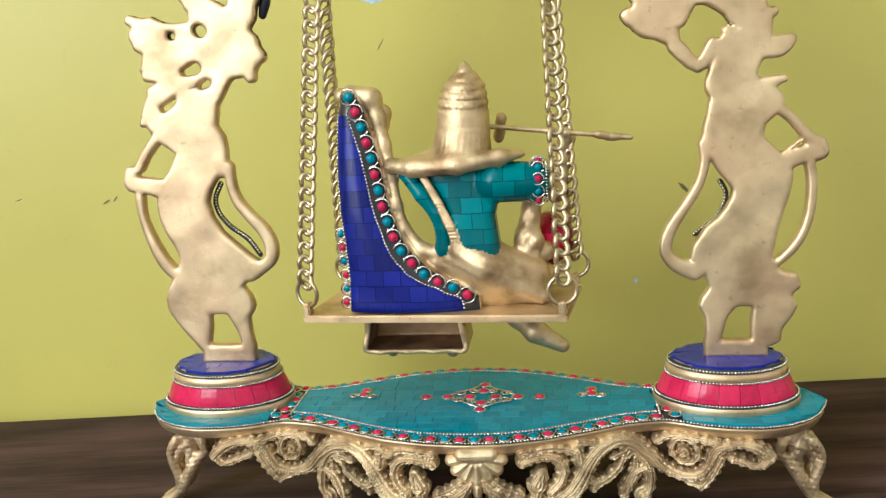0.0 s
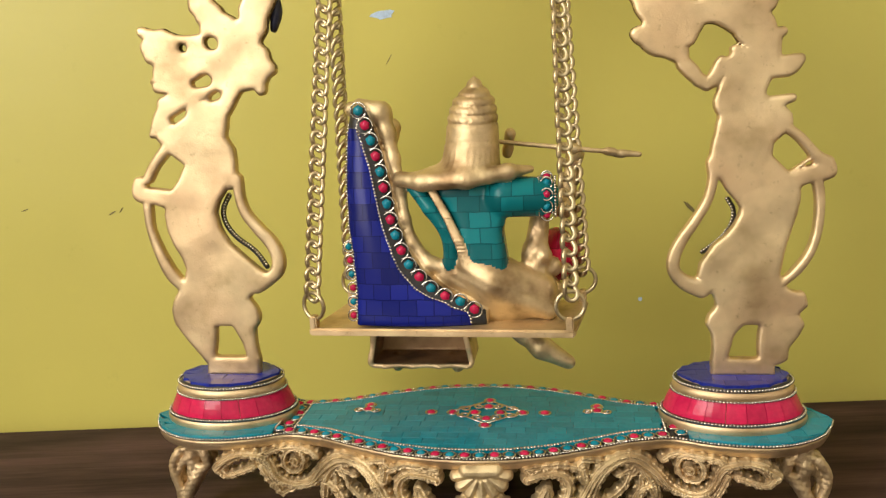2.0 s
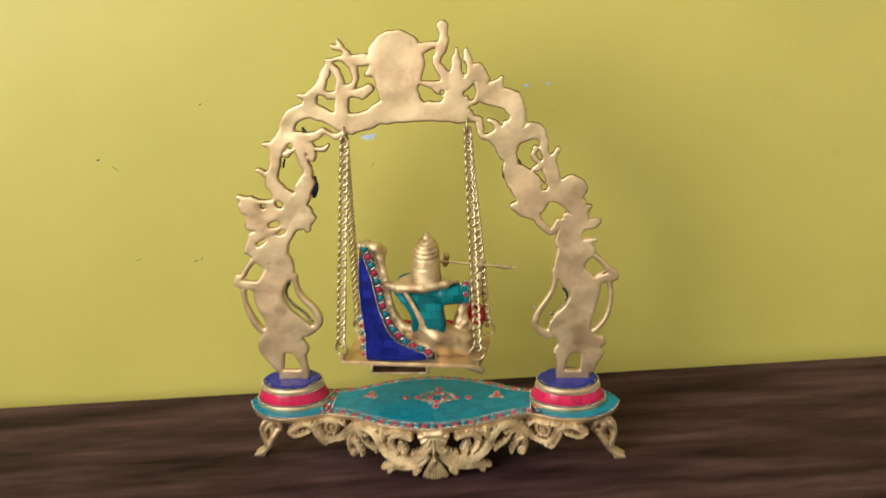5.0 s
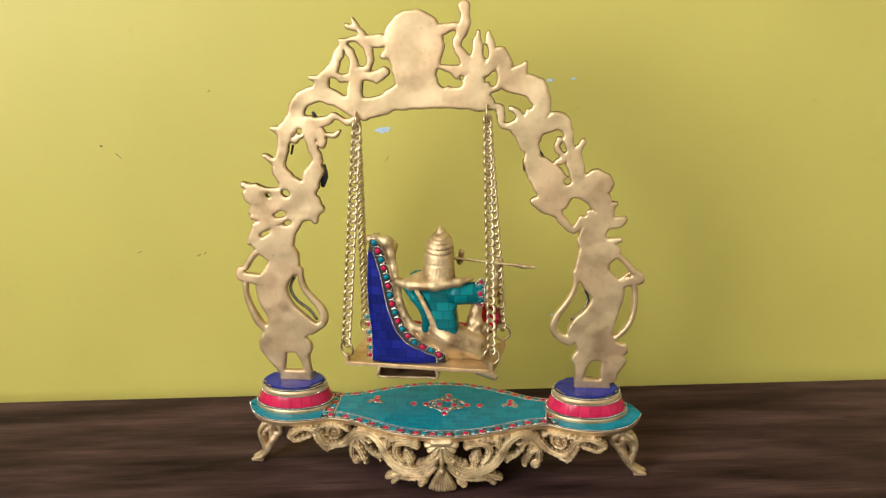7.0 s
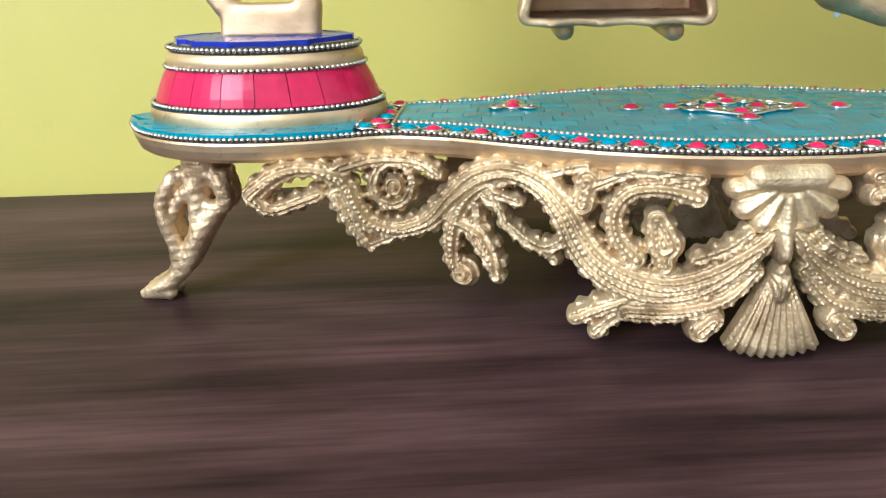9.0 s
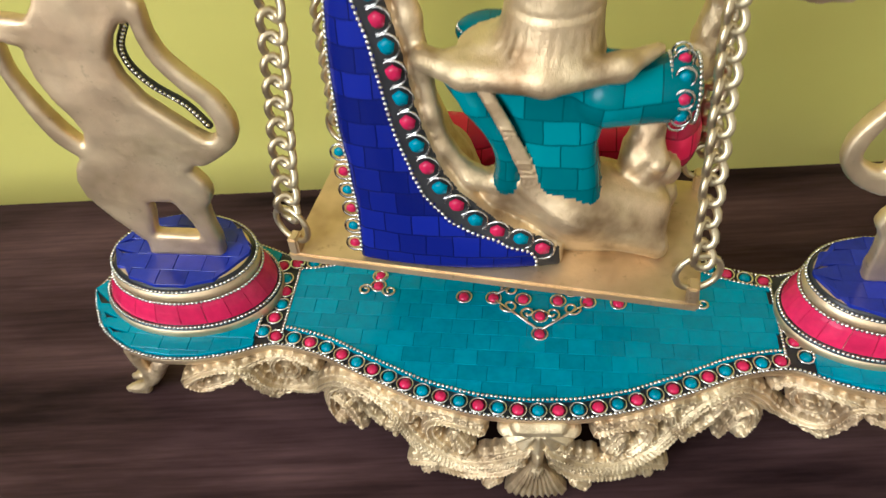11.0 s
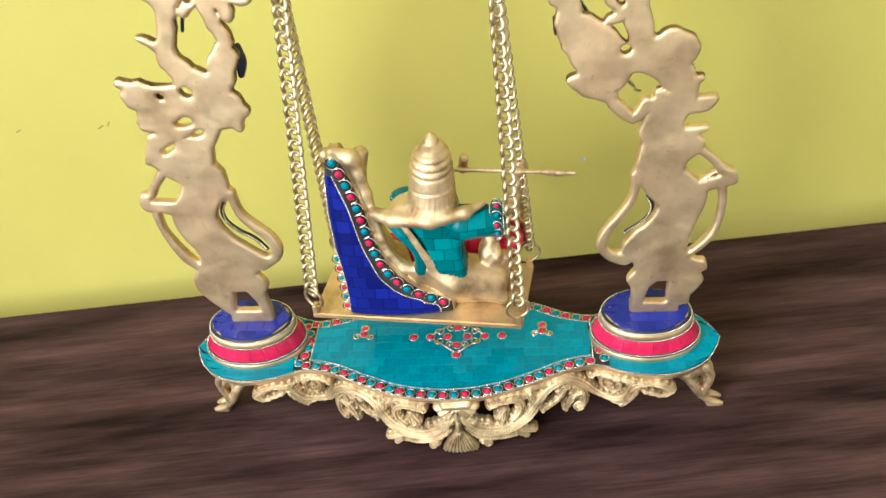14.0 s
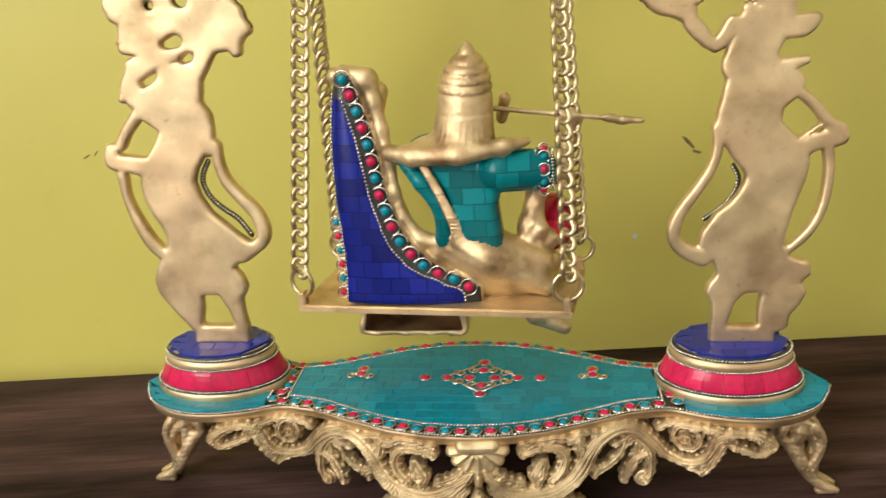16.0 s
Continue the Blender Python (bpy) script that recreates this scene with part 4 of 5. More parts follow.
for mat in (RED, TEAL):
    me = bpy.data.meshes.new("stone")
    dome.to_mesh(me)
    me.materials.append(mat)
    me.polygons.foreach_set("use_smooth", [True] * len(me.polygons))
    dome_me[mat.name] = me
dome.free()


def stud(x, y, z, mat, parent):
    s = new("stud", ring_me)
    s.parent = parent
    s.matrix_parent_inverse = INV
    s.matrix_basis = Matrix.Translation((x, y, z))
    g = new("stone", dome_me[mat.name])
    g.parent = s
    return s


edge = [(x, y, 0) for x, y in outline(0.0040)]
for sign in (-1, 1):
    line = [p for p in edge if (p[1] - MID_Y) * sign > 0 and abs(p[0] - MID_X) < 0.1]
    line.sort()
    for i, p in enumerate(resample(line, 0.0073)):
        stud(p.x, p.y, 0.0648, (RED, TEAL)[i % 2], stand)
for side, x0 in ((-1, -0.0985), (1, 0.1020)):
    for i, y in enumerate(np.linspace(-0.0178, 0.0180, 6)):
        stud(x0 + side * 0.0035 * (y / 0.0155) ** 2, MID_Y + y, 0.0648, (TEAL, RED)[i % 2], stand)
for inset, z, keep in ((0.0080, 0.0662, 0.0970), (0.0006, 0.0648, 9)):
    line = [(x, y, z) for x, y in outline(inset)]
    chunks = resample(line, 0.0017, True)
    chunks = [p for p in chunks if abs(p.x - MID_X) < keep]
    bv, bf = bead_data(chunks, 0.00082)
    tagged(on_stand(raw("beaded_wire", bv, bf, SILVER, stand)), kind="stuff")
for x0 in (-0.0950, -0.1052, 0.0990, 0.1092):
    bv, bf = bead_data([(x0, MID_Y + y, 0.0660) for y in np.arange(-0.0185, 0.0186, 0.0016)], 0.00078)
    tagged(on_stand(raw("beaded_wire", bv, bf, SILVER, stand)), kind="stuff")


# silver wire flowers with red stones on the teal
def wire(points, parent=stand, r=0.00060):
    v, f = tube_data(points, r, 6)
    return on_stand(raw("wire_scroll", v, f, SILVER, parent))


def curl(x, y, a0, turns, r, hand=1):
    n = 22
    return [(x + r * (1 - 0.75 * i / n) * math.cos(a0 + hand * turns * 2 * math.pi * i / n), y + r * (1 - 0.75 * i / n) * math.sin(a0 + hand * turns * 2 * math.pi * i / n), 0.0666) for i in range(n + 1)]


CX, CY = 0.007, 0.0
for sx in (-1, 1):
    for sy in (-1, 1):
        wire([(CX + sx * 0.020, CY, 0.0666), (CX + sx * 0.010, CY + sy * 0.008, 0.0666), (CX + sx * 0.001, CY + sy * 0.0155, 0.0666)])
        wire(curl(CX + sx * 0.0125, CY + sy * 0.0042, 0 if sx > 0 else math.pi, 1.2, 0.0036, sy * sx))
        wire(curl(CX + sx * 0.0048, CY + sy * 0.0075, math.pi / 2 * sy, 1.2, 0.0032, -sy * sx))
for x, y in ((-0.031, 0), (0.031, 0), (-0.019, 0), (0.019, 0), (0, 0.0175), (0, -0.0175), (0, 0.0085), (0, -0.0085), (-0.007, 0), (0.007, 0)):
    stud(CX + x, CY + y, 0.0658, RED, stand)
for x0 in (-0.060, 0.066):
    for a in (90, 210, 330):
        ca, sa = math.cos(radians(a)), math.sin(radians(a))
        wire(curl(x0 + 0.0058 * ca, 0.004 + 0.0058 * sa, radians(a + 180), 1.3, 0.0030))
    stud(x0, 0.004, 0.0658, RED, stand)
    stud(x0, 0.0095, 0.0658, RED, stand)


# the openwork arch with its dancers, peacocks and crown
def arch_field(X, Y, Z):
    U, W = X[:, 0, :], Z[:, 0, :]
    groups = [DANCER_LEFT, PEACOCK_LOW, PEACOCK_LEFT, SCROLL_LEFT, CROWN, SCROLL_RIGHT, PEACOCK_RIGHT, DANCER_RIGHT]
    d = np.full(U.shape, 1.0)
    for g in groups:
        d = soft_min(d, flat_field(U, W, g, 0.0005), 0.0008)
    for rows in (LEFT_BODY, LEFT_LEG, LEFT_LEG_B, LEFT_FOOT, RIGHT_BODY, RIGHT_LEG, RIGHT_LEG_B, RIGHT_FOOT):
        d = soft_min(d, silhouette(U, W, rows), 0.0012)
    d = d - 0.0006 * np.clip((W - 0.235) / 0.02, 0, 1)
    d = np.maximum(d, -flat_field(U, W, HOLES + LOW_HOLES, 0.0003))
    d = d + 0.0007 * np.sin(U * 410 + 1.3 * np.sin(W * 300)) * np.sin(W * 370 + 2) * np.clip((W - 0.235) / 0.02, 0, 1)
    inside = np.clip(-d, 0, 0.012)
    wave = 0.00022 * np.sin(U * 150 + 1 + 1.5 * np.sin(W * 60)) * np.sin(W * 110 + 1.2 * np.sin(U * 75))
    front = 0.0018 + 0.25 * inside
    back = -0.0042 - 0.0002 * np.sin(np.clip(inside / 0.003, 0, 1) * 1.57) + wave
    return rounded_plate(d[:, None, :], Y, back[:, None, :], front[:, None, :], 0.0015)


gv, gf = nets((-0.190, -0.009, 0.0876), (0.190, 0.014, 0.430), 0.00125, arch_field)
gv[:, 2] = np.maximum(gv[:, 2], 0.0894)
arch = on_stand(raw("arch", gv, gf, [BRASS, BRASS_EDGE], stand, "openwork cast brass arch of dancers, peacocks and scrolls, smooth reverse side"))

normals = np.empty(len(arch.data.polygons) * 3)
arch.data.polygons.foreach_get("normal", normals)
normals, mids = normals.reshape(-1, 3), gv[gf].mean(1)
# sideways faces of the upper arch get the dark brass with painted-in shade
dark_sides = (np.abs(normals[:, 1]) < 0.55) & (mids[:, 1] > -0.0028) & (mids[:, 2] > 0.255)
arch.data.polygons.foreach_set("material_index", dark_sides.astype(int))

# dark stone set in the front of the arch, seen past its inner edges
def front_inlay(lines, k):
    def field(X, Y, Z):
        d = np.full(X.shape, 1.0)
        for a, b, r, c, e, s in lines:
            d = np.minimum(d, limb(X, Y, Z, (a / 1000, 0.0028, b / 1000), (c / 1000, 0.0028, e / 1000), r / 1000, s / 1000))
        return d
    us, ws = [v for l in lines for v in (l[0], l[3])], [v for l in lines for v in (l[1], l[4])]
    return nets((min(us) / 1000 - 0.006, -0.001, min(ws) / 1000 - 0.006), (max(us) / 1000 + 0.006, 0.012, max(ws) / 1000 + 0.006), 0.0008, field)


for lines in (WAIST_LEFT, WAIST_RIGHT):
    side = 1 if lines is WAIST_LEFT else -1
    shift = 1.4 if side > 0 else -0.3
    lines = [(a + shift, b, r, c + shift, e, s) for a, b, r, c, e, s in lines]
    v, f = front_inlay(lines, 1)
    strip = raw("inlay_strip", v, f, RESIN, arch, "dark inlay edged with silver beads")
    bv, bf = bead_data(resample([(l[0] / 1000 + side * 0.0012, 0.0004, l[1] / 1000 + 0.0006) for l in lines] + [(lines[-1][3] / 1000 + side * 0.0012, 0.0004, lines[-1][4] / 1000 + 0.0006)], 0.0016), 0.00078)
    tagged(raw("beaded_wire", bv, bf, SILVER, strip), kind="stuff")
for l in DARK_INLAY[:-1]:
    v, f = front_inlay([l], 1)
    raw("inlay_stone", v, f, NAVY, arch, "dark blue inlay stone")

# ---- the swing ----
swing = thing("swing", "brass swing seat hung from the arch on four curb chains", "swing", (-0.0085, -0.0150, 0.1240))
SEAT = Matrix.Translation((-0.0085, -0.0150, 0.1240)) @ Matrix.Rotation(radians(-8), 4, "Z") @ Matrix.Rotation(radians(-1.6), 4, "Y")
UNSEAT = Matrix.Translation((0.0085, 0.0150, -0.1240))


def on_swing(ob):
    ob.matrix_parent_inverse = UNSEAT
    return ob


on_swing(part("seat", box_mesh(bmesh.new(), (-0.0672, -0.029, -0.0016), (0.0672, 0.029, 0.0022), SEAT, 0.0008), BRASS, swing, "flat polished brass seat plate", smooth=False))
HOOKS = {-1: Vector((-0.0625, -0.003, 0.3300)), 1: Vector((0.0475, -0.003, 0.3350))}
oval = []
for i in range(16):
    a = 2 * math.pi * i / 16
    oval.append((0.0030 * math.sin(a), 0.0010 * math.sin(2 * a), 0.0050 * math.cos(a)))
lv_, lf_ = tube_data(oval, 0.00128, 8, True)
link_me = bpy.data.meshes.new("link")
link_me.from_pydata([tuple(v) for v in lv_], [], lf_)
link_me.materials.append(BRASS_CHAIN)
link_me.polygons.foreach_set("use_smooth", [True] * len(link_me.polygons))
for sx in (-1, 1):
    hook = HOOKS[sx]
    pts = [hook + Vector((0, -0.001, 0.0095)) + Vector((0, -0.0045 * math.sin(a), -0.0065 * (1 - math.cos(a)))) for a in np.linspace(-0.6, 4.2, 16)]
    v, f = tube_data(pts, 0.0012, 8)
    on_swing(raw("hook", v, f, BRASS_CHAIN, swing))
    for sy in (-1, 1):
        corner = SEAT @ Vector((sx * 0.0648, sy * 0.0262, 0.0))
        tab = bmesh.new()
        box_mesh(tab, (sx * 0.0648 - 0.0018, sy * 0.0262 - 0.0028, 0.0016), (sx * 0.0648 + 0.0018, sy * 0.0262 + 0.0028, 0.0085), SEAT, 0.0007)
        on_swing(part("tab", tab, BRASS, swing, smooth=False))
        rc = corner + Vector((0, 0, 0.0135))
        turn = SEAT.to_3x3() @ Matrix.Rotation(radians(20 * sx), 3, "Z")
        rv, rf = tube_data([rc + turn @ Vector((0.0068 * math.sin(a), 0, 0.0068 * math.cos(a))) for a in np.linspace(0, 2 * math.pi, 28, endpoint=False)], 0.00105, 8, True)
        on_swing(raw("ring", rv, rf, BRASS_CHAIN, swing))
        top, low = hook + Vector((0, 0.002 * sy, -0.004)), rc + Vector((0, 0, 0.0072))
        way = (low - top).normalized()
        count = int((low - top).length / 0.0068)
        chain = on_swing(new("chain"))
        chain.parent = swing
        tagged(chain, "twisted curb-link brass chain")
        q = way.to_track_quat("-Z", "Y").to_matrix().to_4x4()
        for i in range(count + 1):
            l = new("link", link_me)
            l.parent = chain
            l.matrix_parent_inverse = UNSEAT
            wob = 4 * math.sin(i * 2.3 + sx + sy)
            l.matrix_basis = Matrix.Translation(top.lerp(low, i / count)) @ q @ Matrix.Rotation(radians(26 + wob + (8 if sy > 0 else 0)), 4, "Z") @ Matrix.Rotation(radians(22), 4, "Y")


# ---- the seated figure group, one cast piece ----
def lean(z):
    return -0.0405 + 0.145 * (z - 0.133)


VEIL_Z = [0.1265, 0.1337, 0.1384, 0.1409, 0.1450, 0.1500, 0.1550, 0.1615, 0.1688, 0.1755, 0.1822, 0.1898, 0.1972, 0.2055, 0.2136, 0.2199, 0.2261, 0.2317, 0.2362]
VEIL_R = [0.0127, 0.0126, 0.0064, -0.0009, -0.0079, -0.0139, -0.0193, -0.0240, -0.0269, -0.0293, -0.0310, -0.0324, -0.0338, -0.0353, -0.0377, -0.0395, -0.0416, -0.0438, -0.0458]
VEIL_L = [-0.0534, -0.0533, -0.0532, -0.0532, -0.0532, -0.0535, -0.0541, -0.0544, -0.0554, -0.0563, -0.0563, -0.0567, -0.0568, -0.0565, -0.0560, -0.0556, -0.0547, -0.0534, -0.0515]
BODY_Z = [0.1550, 0.1639, 0.1715, 0.1781, 0.1850, 0.1901, 0.1955, 0.2010]
BODY_L = [0.0024, 0.0005, -0.0020, -0.0045, -0.0080, -0.0125, -0.0140, -0.0100]
BODY_R = [0.0230, 0.0217, 0.0207, 0.0222, 0.0255, 0.0300, 0.0320, 0.0220]


def veil(X, Y, Z):
    right, left = np.interp(Z, VEIL_Z, VEIL_R), np.interp(Z, VEIL_Z, VEIL_L)
    d = np.maximum(np.maximum(left - X, X - right) * 0.8, np.maximum(Z - 0.2362, 0.1262 - Z))
    mid = (left + right) / 2
    curve = 0.0035 * ((X - mid) / np.maximum((right - left) / 2, 0.004)) ** 2
    back = lean(Z) + np.clip(curve, 0, 0.006)
    return rounded_plate(d, Y, back, back + 0.016, 0.003)


def torso(X, Y, Z):
    l, r = np.interp(Z, BODY_Z, BODY_L), np.interp(Z, BODY_Z, BODY_R)
    cx, w = (l + r) / 2, (r - l) / 2
    yc = lean(Z) + 0.0105
    q = (((X - cx) / w) ** 4 + ((Y - yc) / 0.0115) ** 4) ** 0.25 - 1
    return np.maximum(q * 0.010, np.maximum(Z - 0.2005 + 0.7 * np.clip(Y - yc + 0.006, 0, 1), 0.150 - Z))


def many(fields, k):
    d = fields[0]
    for f in fields[1:]:
        d = soft_min(d, f, k)
    return d


HAT_Z = [0.1970, 0.2000, 0.2040, 0.2090, 0.2169, 0.2276, 0.2320, 0.2350, 0.2378, 0.2400, 0.2425, 0.2450, 0.2462]
HAT_R = [0.0155, 0.0150, 0.0143, 0.0134, 0.0126, 0.0119, 0.0109, 0.0098, 0.0078, 0.0057, 0.0037, 0.0018, 0.0006]
HAT_X = [0.0030, 0.0040, 0.0052, 0.0060, 0.0067, 0.0072, 0.0076, 0.0079, 0.0082, 0.0084, 0.0084, 0.0084, 0.0084]


def hat(X, Y, Z):
    """A coiled top over combed hair."""
    cx, cy = np.interp(Z, HAT_Z, HAT_X), -0.0235 + 0.10 * (Z - 0.22)
    turn = np.arctan2(Y - cy, X - cx)
    coil = 0.0003 - 0.0011 * (1 - np.abs(np.sin((Z - 0.0006 * np.sin(turn * 2 + 1)) * math.pi / 0.0043))) ** 1.6 * np.clip((Z - 0.2215) / 0.002, 0, 1)
    band = 0.00040 * np.sin(Z * 2 * math.pi / 0.0036) * np.clip(1 - np.abs(Z - 0.2145) / 0.003, 0, 1)
    combed = 0.00016 * np.sin(turn * 30 + 40 * (Z - 0.2)) * np.clip((0.2125 - Z) / 0.002, 0, 1)
    rope = 0.00022 * np.sin(turn * 26 + Z * 1600) * np.clip((Z - 0.2215) / 0.002, 0, 1)
    r = np.interp(Z, HAT_Z, HAT_R) + coil + band + combed + rope
    return np.maximum((np.sqrt((X - cx) ** 2 + (Y - cy) ** 2) - r) * 0.75, np.maximum(0.1970 - Z, Z - 0.2462))


def body_brass(X, Y, Z):
    L = lambda *a: limb(X, Y, Z, *a)
    lap = many([egg(X, Y, Z, (0.018, -0.0175, 0.136), (0.026, 0.0165, 0.0155)), L((-0.008, -0.026, 0.150), (0.016, -0.028, 0.145), 0.0070, 0.0085), L((0.016, -0.028, 0.145), (0.042, -0.032, 0.1315), 0.0085, 0.0040), L((0.004, -0.024, 0.152), (0.018, -0.022, 0.150), 0.007), L((0.0035, -0.0330, 0.1575), (0.0140, -0.0330, 0.1490), 0.0042, 0.0060), L((0.0140, -0.0300, 0.1490), (0.0380, -0.0240, 0.1420), 0.0080, 0.0070)], 0.008)
    folds = 0.00010 * np.sin((X * 0.8 + Z * 1.6) * 700) * np.clip((X + 0.012) / 0.01, 0, 1)
    lap = np.maximum(lap + folds * np.clip((Z - 0.138) / 0.008, 0, 1), 0.1262 - Z)
    shawl = many([L((-0.0288, -0.0290, 0.1984), (-0.0171, -0.0345, 0.1970), 0.0038, 0.0042), L((-0.0171, -0.0345, 0.1970), (0.0046, -0.0385, 0.1983), 0.0042, 0.0045), L((0.0046, -0.0385, 0.1983), (0.0242, -0.0355, 0.2008), 0.0045, 0.0038), L((0.0242, -0.0355, 0.2008), (0.0345, -0.0270, 0.2010), 0.0038, 0.0018), L((-0.002, -0.028, 0.2020), (-0.020, -0.030, 0.1985), 0.0040, 0.0030), egg(X, Y, Z, (0.000, -0.024, 0.1995), (0.020, 0.0125, 0.0060))], 0.0025)
    lady = many([L((-0.0475, -0.009, 0.219), (-0.045, -0.010, 0.200), 0.0090, 0.0100), L((-0.045, -0.010, 0.200), (-0.038, -0.012, 0.165), 0.0105, 0.011), L((-0.038, -0.012, 0.165), (-0.028, -0.012, 0.140), 0.011, 0.014), L((-0.044, -0.014, 0.224), (-0.0535, -0.017, 0.2325), 0.0055, 0.0040), L((-0.037, -0.002, 0.222), (-0.041, -0.004, 0.214), 0.005, 0.007), L((-0.045, -0.004, 0.14), (-0.03, 0.0, 0.14), 0.012)], 0.005)
    way = [(-0.0490, -0.0195, 0.2345, 0.0034), (-0.0385, -0.0195, 0.2305, 0.0050), (-0.0352, -0.0215, 0.2204, 0.0036), (-0.0328, -0.0230, 0.2078, 0.0031), (-0.0300, -0.0250, 0.1931, 0.0030), (-0.0280, -0.0265, 0.1780, 0.0026), (-0.0246, -0.0275, 0.1665, 0.0028), (-0.0170, -0.0285, 0.1560, 0.0036), (-0.0020, -0.0285, 0.1520, 0.0046), (0.0200, -0.0290, 0.1370, 0.0045)]
    edge = many([L(a[:3], b[:3], a[3], b[3]) for a, b in zip(way, way[1:])], 0.003)
    cord = [(-0.0130, -0.0325, 0.1925), (-0.0055, -0.0352, 0.1794), (-0.0006, -0.0362, 0.1679), (0.0030, -0.0362, 0.1560)]
    sash = many([L((a[0] + o, a[1], a[2]), (b[0] + o * (1 + i * 0.25), b[1], b[2]), 0.0009, 0.0010) for i, (a, b) in enumerate(zip(cord, cord[1:])) for o in (-0.0014, 0.0, 0.0014)], 0.0004) + 0.00012 * np.sin(Z * 2 * math.pi / 0.0019)
    arm = many([L((0.0400, -0.017, 0.186), (0.0500, 0.000, 0.178), 0.0058, 0.0050), L((0.0500, 0.000, 0.178), (0.0560, 0.004, 0.203), 0.0048, 0.0040), egg(X, Y, Z, (0.056, 0.002, 0.206), (0.0045, 0.006, 0.006)), L((0.0385, -0.012, 0.178), (0.0355, -0.018, 0.158), 0.0046, 0.0060), L((0.0355, -0.018, 0.158), (0.0345, -0.020, 0.142), 0.0062, 0.0085), L((0.022, 0.000, 0.207), (0.024, -0.004, 0.217), 0.0028), egg(X, Y, Z, (0.0375, -0.008, 0.149), (0.0070, 0.008, 0.009)), egg(X, Y, Z, (0.0435, -0.013, 0.138), (0.006, 0.007, 0.006)), egg(X, Y, Z, (0.0445, -0.016, 0.1505), (0.0042, 0.005, 0.0050)), egg(X, Y, Z, (0.0405, -0.0215, 0.1575), (0.0030, 0.004, 0.0040))], 0.003) + 0.0004 * np.sin(X * 900) * np.sin(Z * 800 + 1) * np.sin(Y * 700)
    flute = many([L((0.0180, -0.010, 0.2135), (0.0870, -0.006, 0.2045), 0.0013), L((0.0500, -0.0080, 0.2092), (0.0560, -0.0078, 0.2084), 0.0030, 0.0026), L((0.0720, -0.0066, 0.2066), (0.0745, -0.0064, 0.2062), 0.0022), L((0.0765, -0.0062, 0.2046), (0.0795, -0.0062, 0.2042), 0.0015), L((0.0790, -0.0062, 0.2055), (0.0880, -0.0058, 0.2045), 0.0018, 0.0010)], 0.001)
    legs = many([L((0.010, 0.012, 0.128), (0.028, 0.016, 0.106), 0.0075, 0.0055), L((0.026, 0.016, 0.108), (0.037, 0.010, 0.100), 0.0058, 0.0052), L((0.037, 0.010, 0.100), (0.051, 0.008, 0.0925), 0.0064, 0.0040)], 0.004)
    feet = many([L((-0.046, 0.022, 0.091), (-0.044, 0.014, 0.0885), 0.0032), L((-0.014, 0.022, 0.091), (-0.010, 0.014, 0.0880), 0.0034)], 0.001)
    w = np.interp(Z, [0.087, 0.094, 0.128], [0.0312, 0.0296, 0.0235])
    q1, q2, r = np.abs(X + 0.029) - w, np.abs(Z - 0.1095) - 0.0190, 0.0045
    rim = np.sqrt(np.maximum(q1 + r, 0) ** 2 + np.maximum(q2 + r, 0) ** 2) + np.minimum(np.maximum(q1, q2) + r, 0) - r
    bell = np.maximum(rim, np.abs(Y - 0.016) - 0.014) + 0.0004 * np.sin(X * 420) * np.sin(Z * 500 + Y * 300)
    hollow = np.maximum(np.maximum(np.abs(X + 0.029) - w + 0.0032, Y - 0.027), np.maximum(Z - 0.1225, 0.0932 - Z))
    bell = np.maximum(bell, -hollow)
    brass_all = many([lap, shawl, lady, edge, arm, flute, legs, feet], 0.0012)
    return np.minimum(np.minimum(soft_min(brass_all, hat(X, Y, Z), 0.0026), sash), bell)


def body_teal(X, Y, Z):
    L = lambda *a: limb(X, Y, Z, *a)
    return many([torso(X, Y, Z), L((0.022, -0.029, 0.1885), (0.0390, -0.025, 0.1872), 0.0102, 0.0096), L((-0.0225, -0.0260, 0.1935), (-0.0145, -0.0290, 0.1834), 0.0036, 0.0040), L((-0.0145, -0.0290, 0.1834), (-0.0072, -0.0300, 0.1738), 0.0040, 0.0041), L((-0.0072, -0.0300, 0.1738), (-0.0048, -0.0300, 0.1650), 0.0041, 0.0040), L((-0.0048, -0.0300, 0.1650), (-0.0052, -0.0300, 0.1560), 0.0040, 0.0044), L((-0.0145, -0.0240, 0.1834), (-0.0072, -0.0245, 0.1738), 0.0040, 0.0041), L((-0.0072, -0.0245, 0.1738), (-0.0048, -0.0245, 0.1650), 0.0041, 0.0040), L((-0.0048, -0.0245, 0.1650), (-0.0052, -0.0245, 0.1560), 0.0040, 0.0044), egg(X, Y, Z, (-0.0105, -0.013, 0.1975), (0.011, 0.0075, 0.0055))], 0.0015)


def body_red(X, Y, Z):
    return many([egg(X, Y, Z, (0.046, 0.004, 0.153), (0.0105, 0.018, 0.0140)), egg(X, Y, Z, (-0.030, 0.018, 0.132), (0.024, 0.013, 0.010)), limb(X, Y, Z, (0.010, 0.016, 0.136), (0.036, 0.016, 0.134), 0.007), limb(X, Y, Z, (-0.0565, 0.024, 0.108), (-0.0545, 0.024, 0.128), 0.0016)], 0.004)


def figure_field(X, Y, Z):
    return np.minimum(np.minimum(body_brass(X, Y, Z), body_teal(X, Y, Z)), np.minimum(body_red(X, Y, Z), veil(X, Y, Z)))


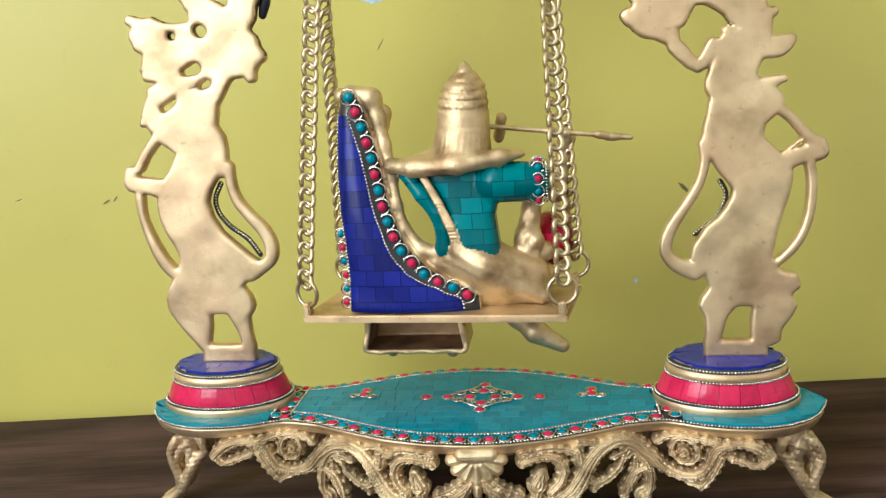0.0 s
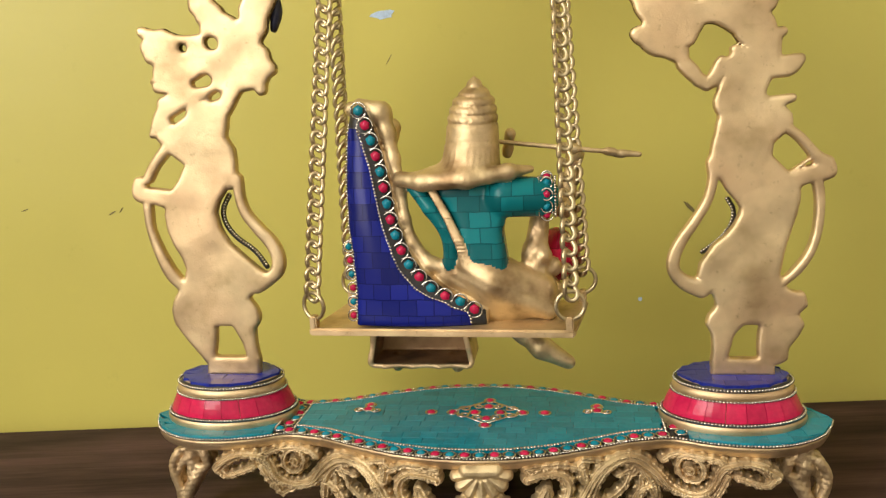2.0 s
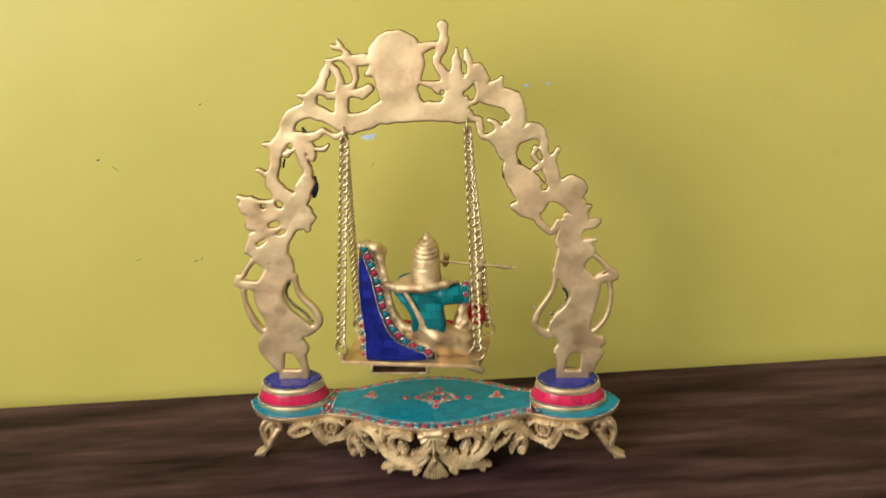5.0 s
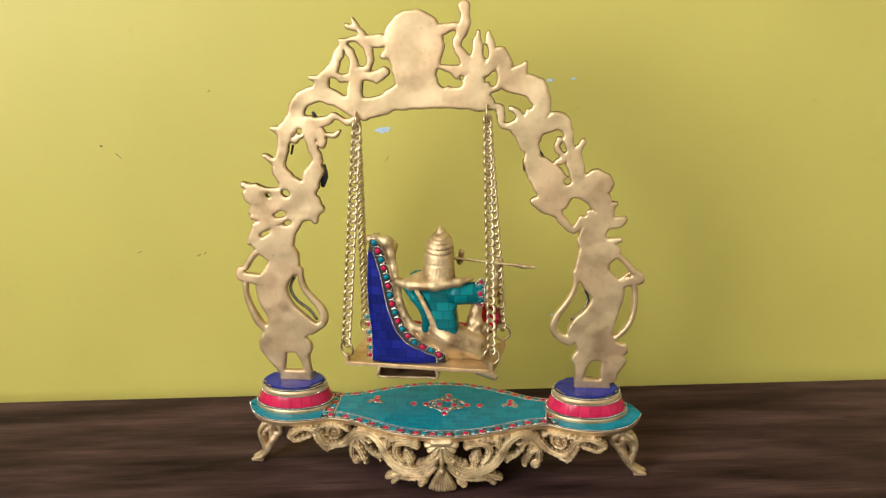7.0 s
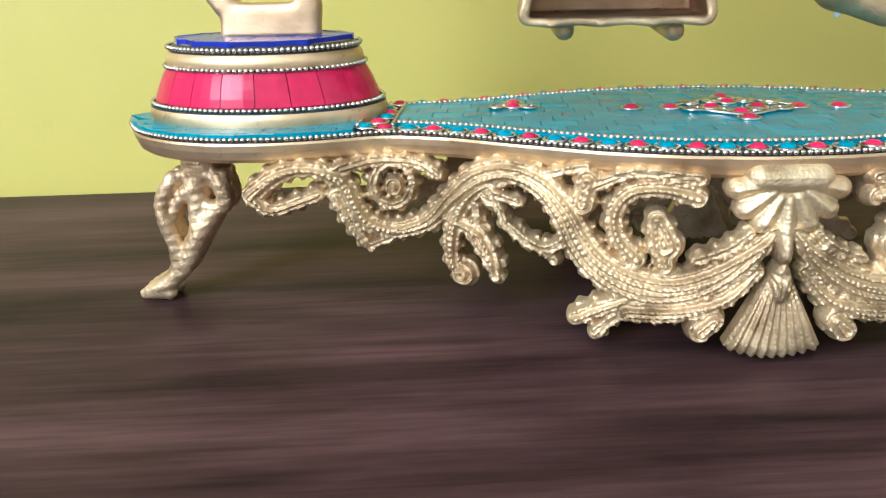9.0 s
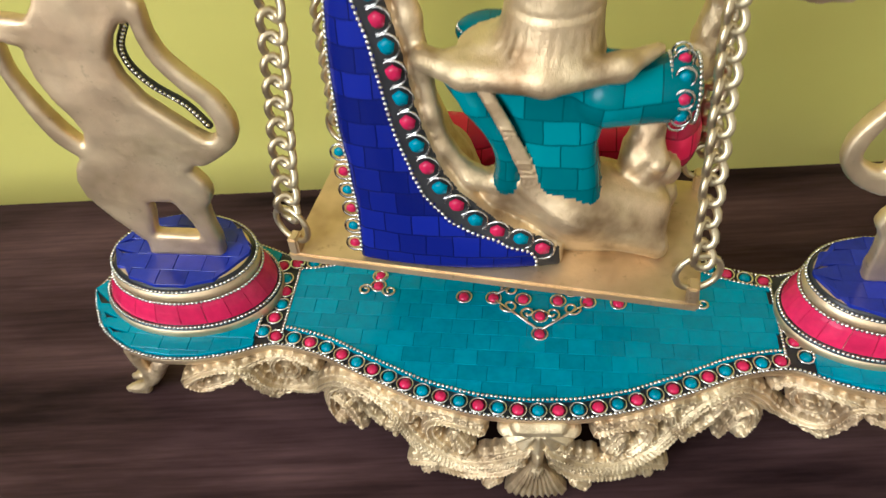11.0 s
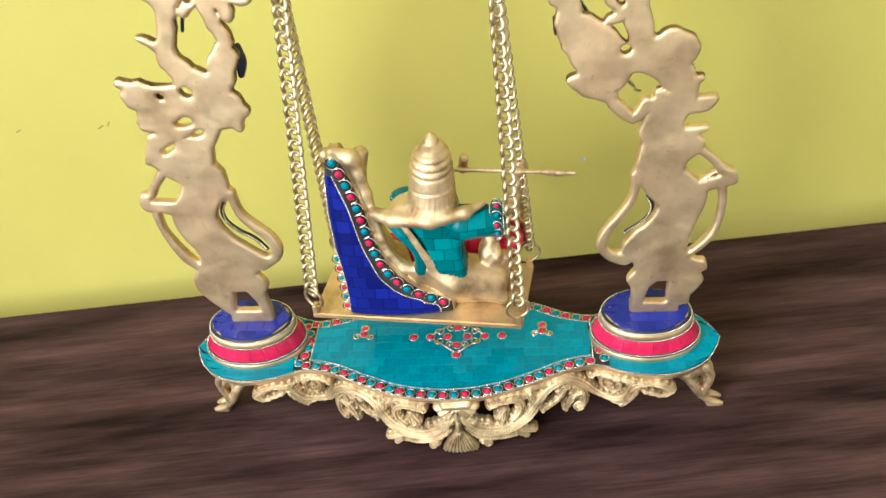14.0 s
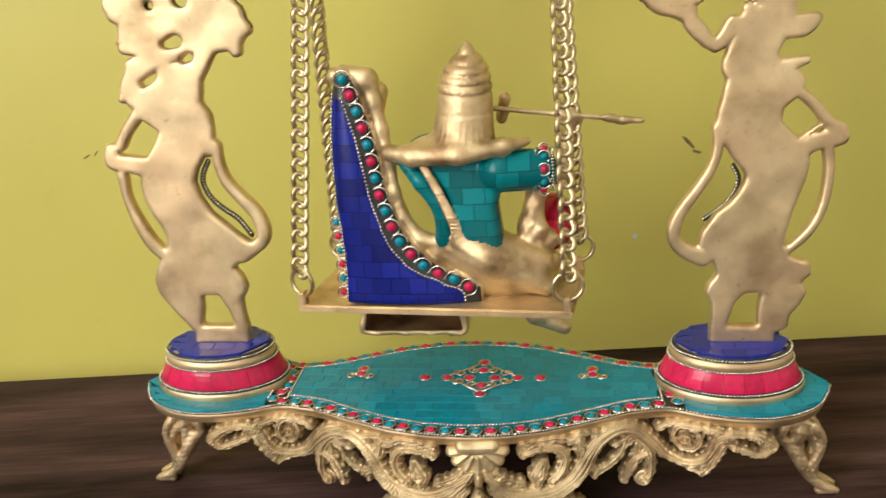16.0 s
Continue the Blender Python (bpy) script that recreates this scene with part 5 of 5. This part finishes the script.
fv, ff = nets((-0.068, -0.052, 0.076), (0.094, 0.042, 0.252), 0.00088, figure_field)
chunks, mats_of = [([tuple(v) for v in fv], [tuple(f) for f in ff])], []
c = fv[ff].mean(1)
C = (c[:, 0], c[:, 1], c[:, 2])
choice = np.argmin([body_brass(*C), body_teal(*C), body_red(*C), veil(*C)], 0)
right = np.interp(c[:, 2], VEIL_Z, VEIL_R)
left = np.interp(c[:, 2], VEIL_Z, VEIL_L)
face_out = c[:, 1] < lean(c[:, 2]) + 0.0065
def border_width(z):
    """How much wider the sloping border lies when read along x."""
    slope = (np.interp(z + 0.004, VEIL_Z, VEIL_R) - np.interp(z - 0.004, VEIL_Z, VEIL_R)) / 0.008
    return np.minimum(np.sqrt(1 + slope**2), 1.7)


# veil: blue field, dark trim bands along both borders, brass behind
slot = np.select([choice == 1, choice == 2, (choice == 3) & face_out & (c[:, 2] < 0.2235) & (c[:, 0] < right - 0.0080 * border_width(c[:, 2])), (choice == 3) & face_out & (c[:, 2] < 0.2335) & (c[:, 0] < right - 0.0010 * border_width(c[:, 2]))], [1, 2, 3, 5], 0)
# inner faces of the hollow below the seat take the darker, browner brass
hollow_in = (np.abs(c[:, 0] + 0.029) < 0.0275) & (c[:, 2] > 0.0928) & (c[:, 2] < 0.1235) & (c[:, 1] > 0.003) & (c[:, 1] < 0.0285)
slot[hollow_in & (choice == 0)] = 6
mats_of += slot.tolist()


def join(data, index):
    chunks.append(data)
    mats_of.extend([index] * len(data[1]))


def trim_stud(p, stone_slot, r=0.0039):
    p = Vector(p)
    t = tube_data([p + Vector((r * math.cos(a), 0.0004 * math.sin(a), r * math.sin(a))) for a in np.linspace(0, 2 * math.pi, 14, endpoint=False)], 0.00042, 5, True)
    join(t, 4)
    join(([p + Vector((v.x * r * 0.74, v.y * 0.0009, v.z * r * 0.74)) for v in ICO_V], ICO_F), stone_slot)


def veil_back(x, z):
    l, r = float(np.interp(z, VEIL_Z, VEIL_L)), float(np.interp(z, VEIL_Z, VEIL_R))
    return lean(z) + min(0.0035 * ((x - (l + r) / 2) / max((r - l) / 2, 0.004)) ** 2, 0.006)


border = [(float(np.interp(z, VEIL_Z, VEIL_R)) - 0.0041 * float(border_width(z)), 0, z) for z in np.linspace(0.2320, 0.1305, 160)]
for i, p in enumerate(resample(border, 0.0079)):
    trim_stud((p.x, veil_back(p.x, p.z) - 0.0002, p.z), 8 if i % 2 == 0 else 7)
inner = [(float(np.interp(z, VEIL_Z, VEIL_R)) - 0.0083 * float(border_width(z)), 0, z) for z in np.linspace(0.2235, 0.1285, 160)]
join(bead_data([(p.x, veil_back(p.x, p.z) - 0.0003, p.z) for p in resample(inner, 0.0017)], 0.0008), 4)
outer_l = [(float(np.interp(z, VEIL_Z, VEIL_L)) + 0.0006, 0, z) for z in np.linspace(0.2250, 0.1285, 80)]
join(bead_data([(p.x, veil_back(p.x, p.z) + 0.0008, p.z) for p in resample(outer_l, 0.0017)], 0.0008), 4)
for i, z in enumerate(np.arange(0.1315, 0.168, 0.0068)):
    trim_stud((float(np.interp(z, VEIL_Z, VEIL_L)) - 0.0016, lean(z) + 0.0055, z), (7, 8)[i % 2], 0.0028)
for i, a in enumerate(np.linspace(-2.6, 1.2, 7)):
    trim_stud((0.0420, -0.0245 + 0.0096 * math.sin(a), 0.1872 + 0.0096 * math.cos(a)), (7, 8)[i % 2], 0.0028)
for dx in (0.0382, 0.0460):
    join(bead_data([(dx, -0.0245 + 0.0097 * math.sin(a), 0.1872 + 0.0097 * math.cos(a)) for a in np.arange(0, 6.28, 0.16)], 0.00075), 4)
join(bead_data([(-0.0105 + 0.0102 * math.cos(a), -0.013 + 0.0070 * math.sin(a), 0.1992) for a in np.arange(0, 6.28, 0.16)], 0.0006), 4)
av_, afc_ = gather(chunks)
me = bpy.data.meshes.new("statue")
me.from_pydata([tuple(v) for v in av_], [], [tuple(int(i) for i in f) for f in afc_])
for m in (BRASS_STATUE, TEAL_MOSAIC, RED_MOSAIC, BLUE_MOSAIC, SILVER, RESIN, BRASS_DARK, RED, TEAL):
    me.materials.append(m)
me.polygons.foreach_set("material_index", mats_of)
me.polygons.foreach_set("use_smooth", [True] * len(me.polygons))
statue = tagged(new("statue", me), "brass seated flute player inlaid with teal and blue stone", "statue")
